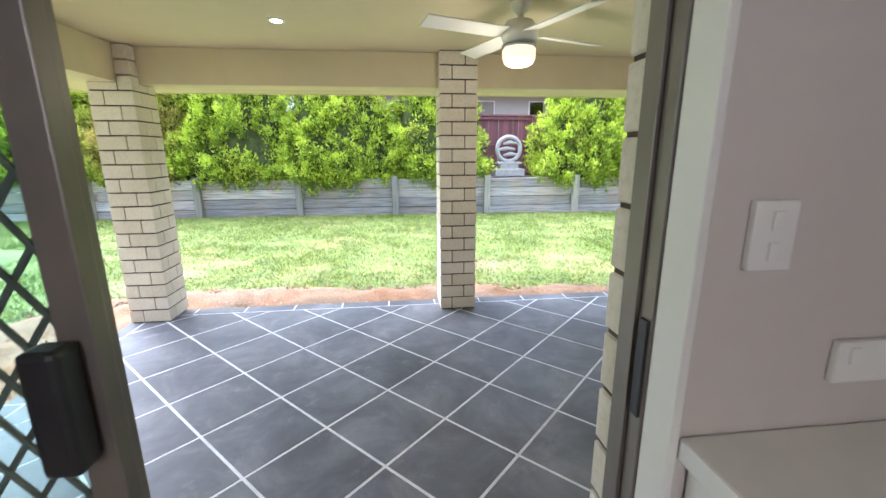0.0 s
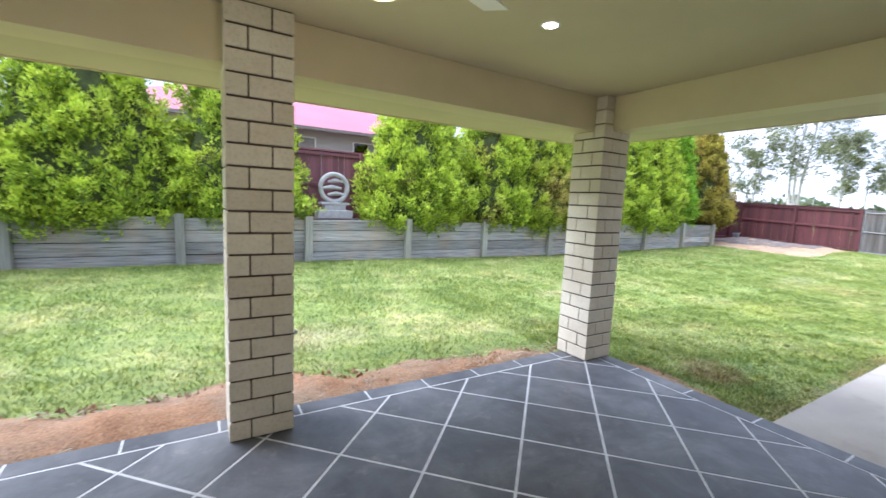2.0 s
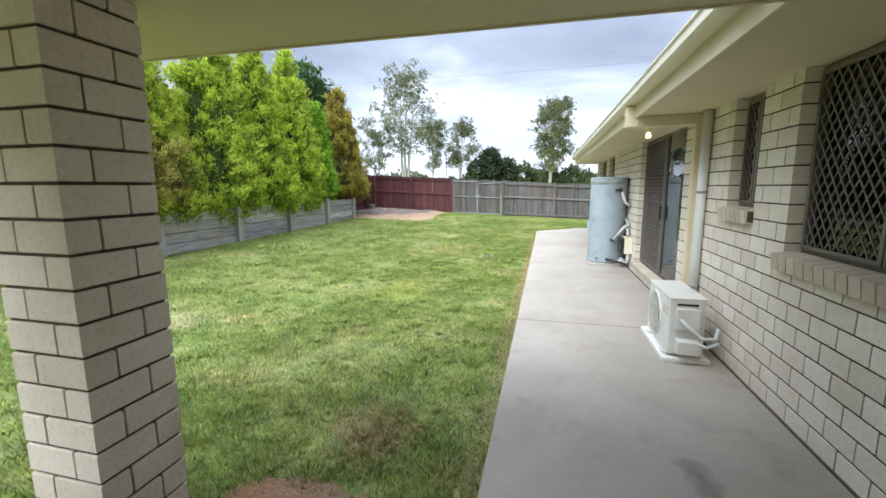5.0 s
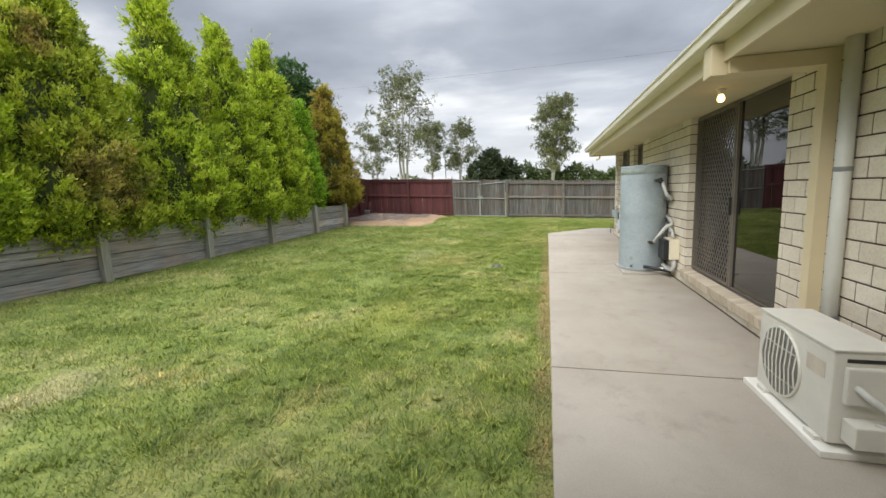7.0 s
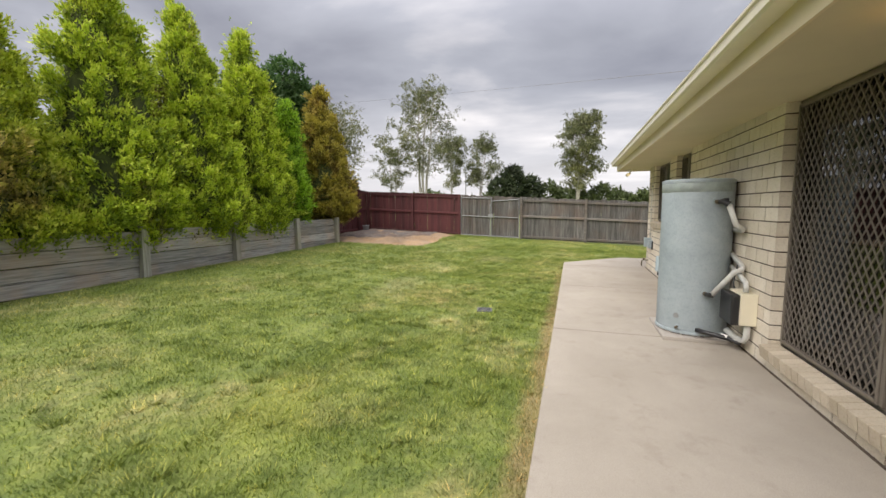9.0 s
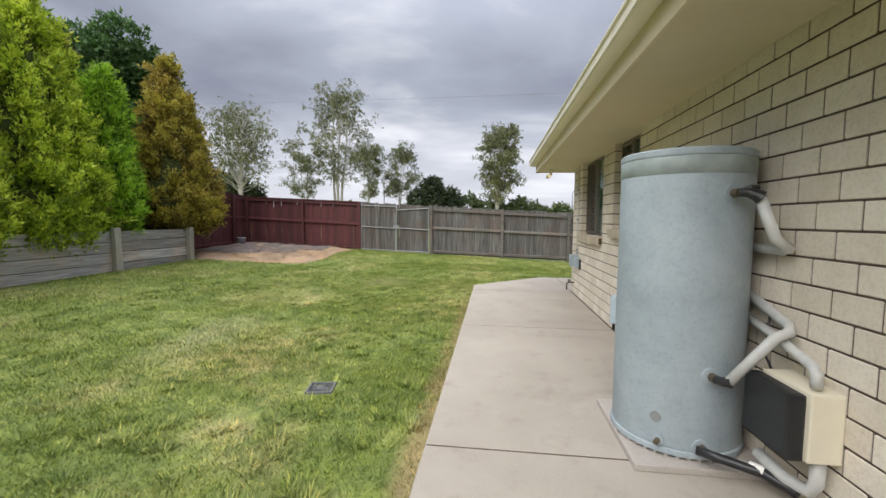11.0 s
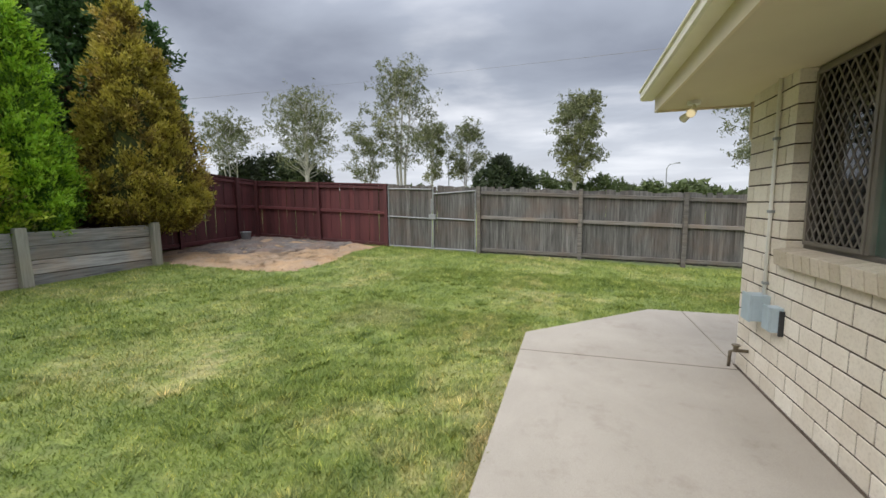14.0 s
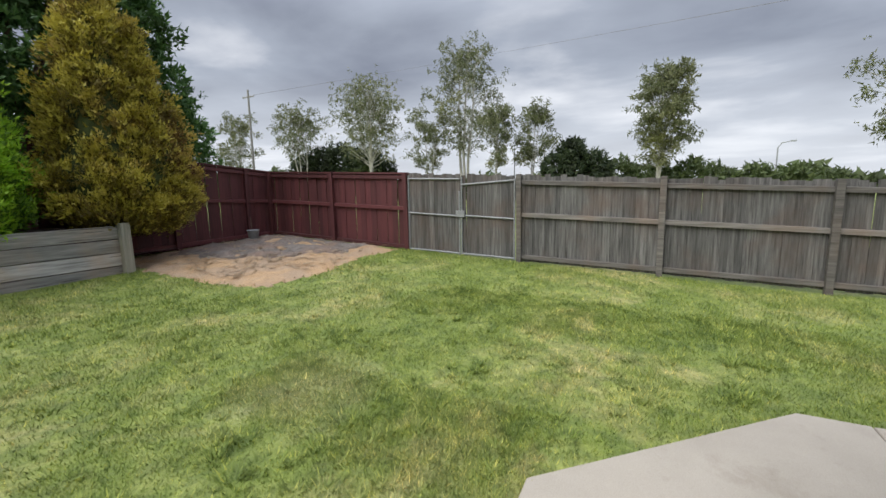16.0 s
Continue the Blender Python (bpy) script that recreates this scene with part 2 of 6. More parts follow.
def timber_material(name, lo, hi, warm, axis, rough=0.85, split=False):
    """Weathered sawn timber with grain along axis."""
    m, nt, b = mat(name)
    sc = [26.0, 26.0, 26.0]
    sc[axis] = 1.6
    vec = coords(nt, tuple(sc))
    g = tex(nt, 1.0, 6, 0.65, vec)
    c = ramp(nt, g, [(0.28, lo), (0.52, tuple((p + q) / 2 for p, q in zip(lo, hi))), (0.75, hi)])
    st = ramp(nt, tex(nt, 1.4, 5, 0.6), [(0.45, (0, 0, 0)), (0.7, (1, 1, 1))])
    c = mixc(nt, st, c, mixc(nt, 0.6, c, warm))
    if split:
        sv = [34.0, 34.0, 34.0]
        sv[axis] = 0.9
        streak = tex(nt, 1.0, 3, 0.5, coords(nt, tuple(sv)))
        c = mixc(nt, ramp(nt, streak, [(0.66, (0, 0, 0)), (0.72, (0.75,) * 3)]), c, (0.6, 0.5, 0.4))
        c = mixc(nt, ramp(nt, streak, [(0.3, (0.85,) * 3), (0.35, (0, 0, 0))]), c, (0.05, 0.042, 0.036))
    v = ramp(nt, obj_random(nt), [(0, (0.66,) * 3), (0.5, (0.95,) * 3), (1, (1.22,) * 3)])
    nt.links.new(mixc(nt, 1.0, c, v, "MULTIPLY"), b.inputs["Base Color"])
    b.inputs["Roughness"].default_value = rough
    bump(nt, b, g, 0.5, 0.006)
    return m


def foliage_material(name, cols, patch, patch_scale, patch_lo=0.5, patch_hi=0.62, seed=0.0, rough=0.6, spots=()):
    """Leaves that vary one by one, with browner patches."""
    m, nt, b = mat(name)
    leaf = ramp(nt, island_random(nt), [(i / (len(cols) - 1), c) for i, c in enumerate(cols)])
    vec = coords(nt)
    mp = nt.nodes.new("ShaderNodeMapping")
    mp.inputs["Location"].default_value = (seed, seed * 0.7, seed * 0.3)
    nt.links.new(vec, mp.inputs[0])
    f = ramp(nt, tex(nt, patch_scale, 3, 0.6, mp.outputs[0]), [(patch_lo, (0, 0, 0)), (patch_hi, (1, 1, 1))])
    p = ramp(nt, island_random(nt), [(0, tuple(c * 0.6 for c in patch)), (1, tuple(c * 1.3 for c in patch))])
    c = mixc(nt, f, leaf, p)
    for sx, sy, sz, rx, rz in spots:
        sp = nt.nodes.new("ShaderNodeMapping")
        sp.inputs["Location"].default_value = (-sx / rx, -sy / rx, -sz / rz)
        sp.inputs["Scale"].default_value = (1 / rx, 1 / rx, 1 / rz)
        ln = nt.nodes.new("ShaderNodeVectorMath"); ln.operation = "LENGTH"
        nt.links.new(vec, sp.inputs[0]); nt.links.new(sp.outputs[0], ln.inputs[0])
        ad = nt.nodes.new("ShaderNodeMath"); ad.operation = "MULTIPLY_ADD"
        ad.inputs[1].default_value = 0.5
        nt.links.new(ln.outputs["Value"], ad.inputs[0]); nt.links.new(tex(nt, 2.2, 4, 0.65), ad.inputs[2])
        c = mixc(nt, ramp(nt, ad.outputs[0], [(0.62, (0.75,) * 3), (1.12, (0, 0, 0))]), c, p)
    nt.links.new(c, b.inputs["Base Color"])
    b.inputs["Roughness"].default_value = rough
    tr = nt.nodes.new("ShaderNodeBsdfTranslucent")
    nt.links.new(c, tr.inputs["Color"])
    mx = nt.nodes.new("ShaderNodeMixShader")
    mx.inputs[0].default_value = 0.3
    out = nt.nodes["Material Output"]
    nt.links.new(b.outputs[0], mx.inputs[1]); nt.links.new(tr.outputs[0], mx.inputs[2])
    nt.links.new(mx.outputs[0], out.inputs["Surface"])
    return m


# worn places in the lawn: centre, half widths, colour, strength
WORN = [
    (1.1, 5.75, 0.75, 0.5, (0.46, 0.42, 0.24), 0.8),
    (6.0, 6.6, 0.8, 0.45, (0.46, 0.42, 0.24), 0.7),
    (8.5, 4.6, 0.9, 0.6, (0.34, 0.36, 0.07), 0.5),
    (10.5, 2.68, 7.6, 0.16, (0.36, 0.27, 0.14), 0.75),
    (17.6, 4.6, 0.8, 0.7, (0.5, 0.48, 0.26), 0.5),
    (13.2, 5.6, 1.2, 0.5, (0.45, 0.43, 0.25), 0.5),
    (4.6, 3.4, 0.5, 0.35, (0.36, 0.23, 0.14), 0.6),
]


def lawn_colour(nt, blades):
    """Mown lawn: green with straw-yellow and worn grey-brown patches."""
    big = tex(nt, 0.55, 5, 0.62, dist=0.6)
    mid = tex(nt, 2.3, 5, 0.65, dist=0.4)
    c = ramp(nt, mid, [(0.25, (0.125, 0.18, 0.036)), (0.5, (0.2, 0.258, 0.054)), (0.72, (0.315, 0.355, 0.11))])
    dry = ramp(nt, big, [(0.5, (0, 0, 0)), (0.68, (1, 1, 1))])
    drym = mixc(nt, 1.0, dry, ramp(nt, tex(nt, 3.6, 4, 0.7), [(0.4, (0.1, 0.1, 0.1)), (0.6, (0.8, 0.8, 0.8))]), "MULTIPLY")
    c = mixc(nt, drym, c, (0.48, 0.43, 0.2))
    tuft = ramp(nt, tex(nt, 7.5, 3, 0.6, dist=0.8), [(0.34, (0.72, 0.76, 0.76)), (0.5, (1, 1, 1)), (0.68, (1.22, 1.18, 1.1))])
    c = mixc(nt, 1.0, c, tuft, "MULTIPLY")
    geo = nt.nodes.new("ShaderNodeNewGeometry")
    for sx, sy, rx, ry, col, top in WORN:
        mp = nt.nodes.new("ShaderNodeMapping")
        mp.inputs["Location"].default_value = (-sx / rx, -sy / ry, 0)
        mp.inputs["Scale"].default_value = (1 / rx, 1 / ry, 0)
        ln = nt.nodes.new("ShaderNodeVectorMath"); ln.operation = "LENGTH"
        nt.links.new(geo.outputs["Position"], mp.inputs[0]); nt.links.new(mp.outputs[0], ln.inputs[0])
        ad = nt.nodes.new("ShaderNodeMath"); ad.operation = "MULTIPLY_ADD"
        ad.inputs[1].default_value = 0.5
        nt.links.new(tex(nt, 3.0, 5, 0.7), ad.inputs[2]); nt.links.new(ln.outputs["Value"], ad.inputs[0])
        c = mixc(nt, ramp(nt, ad.outputs[0], [(0.6, (top,) * 3), (1.0, (0, 0, 0))]), c, col)
    if blades:
        v = ramp(nt, island_random(nt), [(0, (0.6, 0.66, 0.56)), (0.55, (1.0, 1.02, 0.96)), (0.86, (1.2, 1.18, 1.1)), (0.9, (1.9, 1.6, 1.5)), (1, (2.3, 1.85, 1.8))])
        c = mixc(nt, 1.0, c, v, "MULTIPLY")
    else:
        v = ramp(nt, tex(nt, 30, 4, 0.7), [(0.3, (0.72, 0.7, 0.6)), (0.6, (1.05, 1.03, 1))])
        c = mixc(nt, 1.0, c, v, "MULTIPLY")
    return c


def lawn_material(name, blades):
    m, nt, b = mat(name)
    c = lawn_colour(nt, blades)
    nt.links.new(c, b.inputs["Base Color"])
    b.inputs["Roughness"].default_value = 0.7
    if blades:
        tr = nt.nodes.new("ShaderNodeBsdfTranslucent")
        nt.links.new(c, tr.inputs["Color"])
        mx = nt.nodes.new("ShaderNodeMixShader")
        mx.inputs[0].default_value = 0.25
        nt.links.new(b.outputs[0], mx.inputs[1]); nt.links.new(tr.outputs[0], mx.inputs[2])
        nt.links.new(mx.outputs[0], nt.nodes["Material Output"].inputs["Surface"])
    else:
        bump(nt, b, tex(nt, 60, 4, 0.7), 0.8, 0.02)
    return m


def soil_material(name, lo, hi, grey):
    m, nt, b = mat(name)
    c = ramp(nt, tex(nt, 5.0, 7, 0.7, dist=0.4), [(0.3, lo), (0.7, hi)])
    f = ramp(nt, tex(nt, 1.3, 5, 0.6), [(0.42, (0, 0, 0)), (0.6, (1, 1, 1))])
    c = mixc(nt, f, c, grey)
    s = ramp(nt, tex(nt, 60, 3, 0.7), [(0.3, (0.6, 0.6, 0.6)), (0.65, (1.15, 1.15, 1.15))])
    nt.links.new(mixc(nt, 1.0, c, s, "MULTIPLY"), b.inputs["Base Color"])
    b.inputs["Roughness"].default_value = 0.95
    bump(nt, b, tex(nt, 40, 5, 0.7), 0.9, 0.02)
    return m


def glass_material(name, tint, rough=0.0):
    m, nt, b = mat(name)
    nt.nodes.remove(b)
    out = nt.nodes["Material Output"]
    tr = nt.nodes.new("ShaderNodeBsdfTransparent")
    tr.inputs["Color"].default_value = (*tint, 1)
    gl = nt.nodes.new("ShaderNodeBsdfGlossy")
    gl.inputs["Roughness"].default_value = rough
    lw = nt.nodes.new("ShaderNodeLayerWeight")
    lw.inputs["Blend"].default_value = 0.5
    pw = nt.nodes.new("ShaderNodeMath"); pw.operation = "POWER"
    pw.inputs[1].default_value = 3.0
    nt.links.new(lw.outputs["Facing"], pw.inputs[0])
    fr = nt.nodes.new("ShaderNodeMath"); fr.operation = "MULTIPLY_ADD"
    fr.inputs[1].default_value, fr.inputs[2].default_value = 0.7, 0.06
    nt.links.new(pw.outputs[0], fr.inputs[0])
    mx = nt.nodes.new("ShaderNodeMixShader")
    nt.links.new(fr.outputs[0], mx.inputs[0])
    nt.links.new(tr.outputs[0], mx.inputs[1]); nt.links.new(gl.outputs[0], mx.inputs[2])
    nt.links.new(mx.outputs[0], out.inputs["Surface"])
    return m


def glow(name, col, strength):
    m, nt, b = mat(name)
    b.inputs["Base Color"].default_value = (*col, 1)
    b.inputs["Emission Color"].default_value = (*col, 1)
    b.inputs["Emission Strength"].default_value = strength
    return m


M_TANK = tank_material()
M_TANKBAND = simple("dull_tank_band", (0.29, 0.335, 0.325), 0.6, var=0.22, scale=9, bstr=0.05)
M_CONCRETE = concrete_material("path_concrete", (0.33, 0.292, 0.243), (0.415, 0.37, 0.315), spill=(4.58, 1.48))
M_PLINTH = concrete_material("slab_edge_concrete", (0.34, 0.31, 0.28), (0.45, 0.41, 0.37))
M_TILE = tile_material()
M_LINE = simple("white_line_paint", (0.62, 0.62, 0.63), 0.7, var=0.15, scale=9, bstr=0.1)
M_SLEEPER = timber_material("weathered_sleeper", (0.15, 0.145, 0.14), (0.52, 0.505, 0.48), (0.46, 0.33, 0.23), 0, split=True)
M_SLEEPERY = timber_material("weathered_sleeper_return", (0.15, 0.145, 0.14), (0.52, 0.505, 0.48), (0.46, 0.33, 0.23), 1, split=True)
M_POST = timber_material("treated_post", (0.2, 0.195, 0.165), (0.44, 0.43, 0.37), (0.36, 0.31, 0.22), 2)
M_PALING = timber_material("grey_paling", (0.03, 0.028, 0.026), (0.19, 0.182, 0.172), (0.11, 0.075, 0.058), 2)
M_RAIL = timber_material("grey_rail", (0.07, 0.062, 0.055), (0.22, 0.2, 0.18), (0.17, 0.115, 0.08), 1)
M_RED = timber_material("dark_red_fence_stain", (0.055, 0.013, 0.015), (0.12, 0.029, 0.031), (0.1, 0.027, 0.028), 2, 0.7)
M_REDFADE = timber_material("faded_red_fence_stain", (0.17, 0.06, 0.075), (0.28, 0.11, 0.13), (0.2, 0.08, 0.1), 2, 0.75)
M_LAWN = lawn_material("lawn_thatch", False)
M_BLADE = lawn_material("grass_blades", True)
M_SOIL = soil_material("orange_soil", (0.27, 0.13, 0.065), (0.5, 0.29, 0.165), (0.34, 0.23, 0.15))
M_DIRT = soil_material("bare_yard_dirt", (0.4, 0.25, 0.13), (0.56, 0.38, 0.22), (0.42, 0.3, 0.2))
M_MULCH = soil_material("grey_mulch", (0.1, 0.082, 0.07), (0.28, 0.245, 0.22), (0.24, 0.17, 0.13))
M_BED = soil_material("dark_bed_soil", (0.1, 0.07, 0.055), (0.2, 0.14, 0.11), (0.16, 0.13, 0.12))
M_GLASS = glass_material("window_glass", (0.8, 0.93, 0.91))
M_DARKGLASS = glass_material("tinted_door_glass", (0.22, 0.22, 0.23))
M_BLIND = simple("teal_grey_blind", (0.5, 0.7, 0.67), 0.8, var=0.04, scale=2)
M_LAMP = glow("warm_lamp_glass", (1.0, 0.8, 0.48), 0.22)
M_FLOOD = glow("flood_glass", (1.0, 0.8, 0.5), 0.4)
M_BULB = glow("bulb", (1.0, 0.6, 0.22), 3.2)
M_DOWNLIGHT = glow("downlight", (1.0, 0.95, 0.85), 7.0)
BROWNED = [(9.9, 10.4, 1.85, 1.15, 1.0), (-6.3, 10.6, 2.0, 1.6, 1.4)]
# pairs: inner foliage painted dark as shade between plumes, golden tips bright as if lit
M_CONIFER = (foliage_material("older_shaded_conifer_foliage", [(0.12, 0.19, 0.016), (0.22, 0.32, 0.024), (0.32, 0.42, 0.034)], (0.16, 0.13, 0.04), 0.9, 0.55, 0.68, 3.0),
             foliage_material("golden_lit_conifer_growth", [(0.36, 0.5, 0.034), (0.52, 0.64, 0.05), (0.7, 0.76, 0.09)], (0.5, 0.42, 0.1), 0.9, 0.6, 0.75, 3.0))
M_CONIFERDULL = (foliage_material("older_shaded_dull_foliage", [(0.12, 0.18, 0.016), (0.22, 0.3, 0.024), (0.3, 0.37, 0.034)], (0.22, 0.14, 0.06), 0.6, 0.6, 0.75, 2.0, spots=BROWNED),
                 foliage_material("browning_lit_conifer_growth", [(0.36, 0.47, 0.034), (0.5, 0.58, 0.05), (0.66, 0.7, 0.09)], (0.5, 0.33, 0.13), 0.6, 0.6, 0.75, 2.0, spots=BROWNED))
M_CONIFERLIME = (foliage_material("older_shaded_lime_foliage", [(0.07, 0.16, 0.012), (0.13, 0.25, 0.018)], (0.1, 0.16, 0.03), 1.0, 0.6, 0.75, 5.0),
                 foliage_material("lime_lit_conifer_growth", [(0.26, 0.48, 0.03), (0.42, 0.62, 0.045)], (0.2, 0.3, 0.04), 1.0, 0.6, 0.75, 5.0))
M_CONIFERBROWN = (foliage_material("older_shaded_bronze_foliage", [(0.14, 0.115, 0.02), (0.24, 0.19, 0.03)], (0.16, 0.1, 0.03), 0.8, 0.48, 0.66, 1.0),
                  foliage_material("bronze_lit_conifer_growth", [(0.34, 0.29, 0.04), (0.52, 0.45, 0.07)], (0.4, 0.27, 0.07), 0.8, 0.5, 0.68, 1.0))
# solid conifer core in near-black green, standing for shade deep between the boughs
M_CORE = simple("painted_inner_shade", (0.055, 0.07, 0.018), 1.0, var=0.5, scale=6, bstr=0.5)
M_VINE = foliage_material("dark_vine_leaves", [(0.03, 0.08, 0.02), (0.07, 0.15, 0.04), (0.12, 0.22, 0.06)], (0.06, 0.12, 0.03), 0.7)
M_GUM = foliage_material("grey_green_gum_leaves", [(0.085, 0.098, 0.045), (0.145, 0.16, 0.075), (0.21, 0.22, 0.11)], (0.22, 0.225, 0.09), 0.15, 0.5, 0.65)
M_BUSH = foliage_material("far_bush_leaves", [(0.05, 0.075, 0.025), (0.09, 0.125, 0.04), (0.13, 0.16, 0.06)], (0.08, 0.1, 0.04), 0.1)
M_DARKBUSH = foliage_material("dark_round_bush_leaves", [(0.02, 0.035, 0.015), (0.04, 0.06, 0.025), (0.07, 0.09, 0.04)], (0.03, 0.04, 0.02), 0.2)


# ---- building helpers ----
def link_mesh(name, bm, material, parent=None, label="", smooth=False):
    me = bpy.data.meshes.new(name)
    bmesh.ops.recalc_face_normals(bm, faces=bm.faces)
    bm.to_mesh(me)
    bm.free()
    if smooth:
        for p in me.polygons:
            p.use_smooth = True
    me.materials.append(material)
    ob = new(name, me)
    if parent is not None:
        ob.parent = parent
    if label:
        ob["label"] = label
    return ob


def part(name, bm, material, parent, label="", smooth=False):
    return link_mesh(name, bm, material, parent, label, smooth)


def thing(name, at, label, category, group="", kind="", rz=0.0):
    ob = new(name)
    ob.matrix_basis = pose(*at, 0, 0, rz)
    return tagged(ob, label, category, group, kind)


def box(bm, x0, x1, y0, y1, z0, z1, bevel=0.0):
    vs = [bm.verts.new((x, y, z)) for x in (x0, x1) for y in (y0, y1) for z in (z0, z1)]
    fs = [bm.faces.new([vs[i] for i in f]) for f in ((0, 1, 3, 2), (4, 6, 7, 5), (0, 4, 5, 1), (2, 3, 7, 6), (0, 2, 6, 4), (1, 5, 7, 3))]
    if bevel:
        es = list({e for f in fs for e in f.edges})
        bmesh.ops.bevel(bm, geom=es, offset=bevel, segments=2, affect="EDGES", profile=0.6)
    return bm


def boxm(x0, x1, y0, y1, z0, z1, bevel=0.0):
    return box(bmesh.new(), x0, x1, y0, y1, z0, z1, bevel)


def tube(bm, pts, r, n=10, cap=True):
    """A round bar through the points; r is one radius or one for each point."""
    pts = [Vector(p) for p in pts]
    rs = [r] * len(pts) if isinstance(r, (int, float)) else r
    rings = []
    side = None
    for i, p in enumerate(pts):
        d = (pts[min(i + 1, len(pts) - 1)] - pts[max(i - 1, 0)]).normalized()
        if side is None:
            side = d.orthogonal().normalized()
        else:
            side = (side - d * side.dot(d)).normalized()
        up = d.cross(side)
        rings.append([bm.verts.new(p + (side * math.cos(a) + up * math.sin(a)) * rs[i]) for a in (2 * math.pi * k / n for k in range(n))])
    for a, b in zip(rings, rings[1:]):
        for k in range(n):
            bm.faces.new((a[k], a[(k + 1) % n], b[(k + 1) % n], b[k]))
    if cap:
        bm.faces.new(rings[0][::-1])
        bm.faces.new(rings[-1])
    return bm


def tubem(pts, r, n=10):
    return tube(bmesh.new(), pts, r, n)


def lathe(profile, n=32, centre=(0, 0)):
    """A turned shape from (radius, height) pairs."""
    bm = bmesh.new()
    rings = [[bm.verts.new((centre[0] + r * math.cos(2 * math.pi * k / n), centre[1] + r * math.sin(2 * math.pi * k / n), z)) for k in range(n)] for r, z in profile]
    for a, b in zip(rings, rings[1:]):
        for k in range(n):
            bm.faces.new((a[k], a[(k + 1) % n], b[(k + 1) % n], b[k]))
    bm.faces.new(rings[0][::-1])
    bm.faces.new(rings[-1])
    return bm


def prism(bm, outline, z0, z1):
    lo = [bm.verts.new((x, y, z0)) for x, y in outline]
    hi = [bm.verts.new((x, y, z1)) for x, y in outline]
    n = len(outline)
    bm.faces.new(lo[::-1])
    bm.faces.new(hi)
    for i in range(n):
        bm.faces.new((lo[i], lo[(i + 1) % n], hi[(i + 1) % n], hi[i]))
    return bm


def triangles(name, tri, material, parent=None, kind=""):
    """One mesh from an array of loose triangles, shape (n, 3, 3)."""
    n = len(tri)
    me = bpy.data.meshes.new(name)
    me.vertices.add(3 * n)
    me.vertices.foreach_set("co", np.ascontiguousarray(tri, dtype=np.float32).ravel())
    me.loops.add(3 * n)
    me.loops.foreach_set("vertex_index", np.arange(3 * n, dtype=np.int32))
    me.polygons.add(n)
    me.polygons.foreach_set("loop_start", np.arange(0, 3 * n, 3, dtype=np.int32))
    me.update(calc_edges=True)
    me.materials.append(material)
    ob = new(name, me)
    if parent is not None:
        ob.parent = parent
    if kind:
        ob["kind"] = kind
    return ob


def surface(name, xs, ys, height, material, thickness=0.0):
    """A sheet over a grid, with its height from a function."""
    bm = bmesh.new()
    vs = [[bm.verts.new((x, y, height(x, y))) for y in ys] for x in xs]
    for i in range(len(xs) - 1):
        for j in range(len(ys) - 1):
            bm.faces.new((vs[i][j], vs[i + 1][j], vs[i + 1][j + 1], vs[i][j + 1]))
    return link_mesh(name, bm, material, smooth=True)


def gz(x, y):
    """The height of the yard."""
    za = np.interp(x, [-30, 17, 23.25, 40], [-0.16, -0.16, -0.07, -0.05])
    zb = np.interp(x, [-30, 3.9, 6, 17, 23.25, 40], [-0.07, -0.09, -0.2, -0.2, -0.02, 0.0])
    zc = np.interp(x, [-30, -2.5, 4.7, 9.6, 14.5, 19.25, 23.25, 40], [0.02, 0.0, -0.05, -0.12, -0.03, 0.04, 0.3, 0.3])
    return float(np.interp(y, [-3, 0.0, 2.6, 4.2, 10.7, 30], [-0.22, -0.2, za, zb, zc, zc]))

# ---- ground, patio and path ----
WALL, COURSE, MODULE = 0.75, 0.122, 0.24
SOFFIT, CEIL, BEAM = 2.205, 2.44, 2.14
PX0, PX1, PY1 = -2.62, 3.66, 4.21
PATH_Z = -0.13
far = [30, 40, 60, 100, 200, 500, 1500]
gx = [-v for v in far[::-1]] + [-20, -12] + [x * 0.6 for x in range(-14, 42)] + far
gy = [-v for v in far[::-1]] + [-20, -12, -8, -5, -3, -1, 0, 1, 2, 2.6, 3.2, 3.7, 4.2] + [4.2 + 0.65 * i for i in range(1, 11)] + [12, 14, 18, 24] + far
ground = surface("ground", gx, gy, lambda x, y: gz(x, y) - (0.12 if (y < 0.6 and x < 16.8) else 0.0), M_LAWN)
tagged(ground, "mown green lawn with dry straw patches", "lawn", kind="structure")

patio = link_mesh("patio_slab", boxm(PX0, PX1, 0.5, PY1, -0.4, -0.004), M_LINE)
tagged(patio, "covered patio slab painted slate grey with white diagonal lines", "patio", kind="structure")

path_root = tagged(new("path"), "plain pale concrete side path with control joints", "path", kind="structure")
path_outlines = [
    [(PX1 + 0.004, 0.66), (7.145, 0.66), (7.145, 2.65), (PX1 + 0.004, 2.65)],
    [(7.155, 0.66), (11.05, 0.66), (11.05, 2.65), (7.155, 2.65)],
    [(11.06, 0.66), (13.94, 0.66), (13.94, 2.65), (11.06, 2.65)],
    [(13.95, 0.66), (16.7, 0.66), (16.7, 2.65), (13.95, 2.65)],
    [(16.71, 0.752), (18.73, 0.752), (18.73, 1.15), (17.28, 2.65), (16.71, 2.65)],
    [(16.84, -6.0), (18.73, -6.0), (18.73, 0.744), (16.84, 0.744)],
]
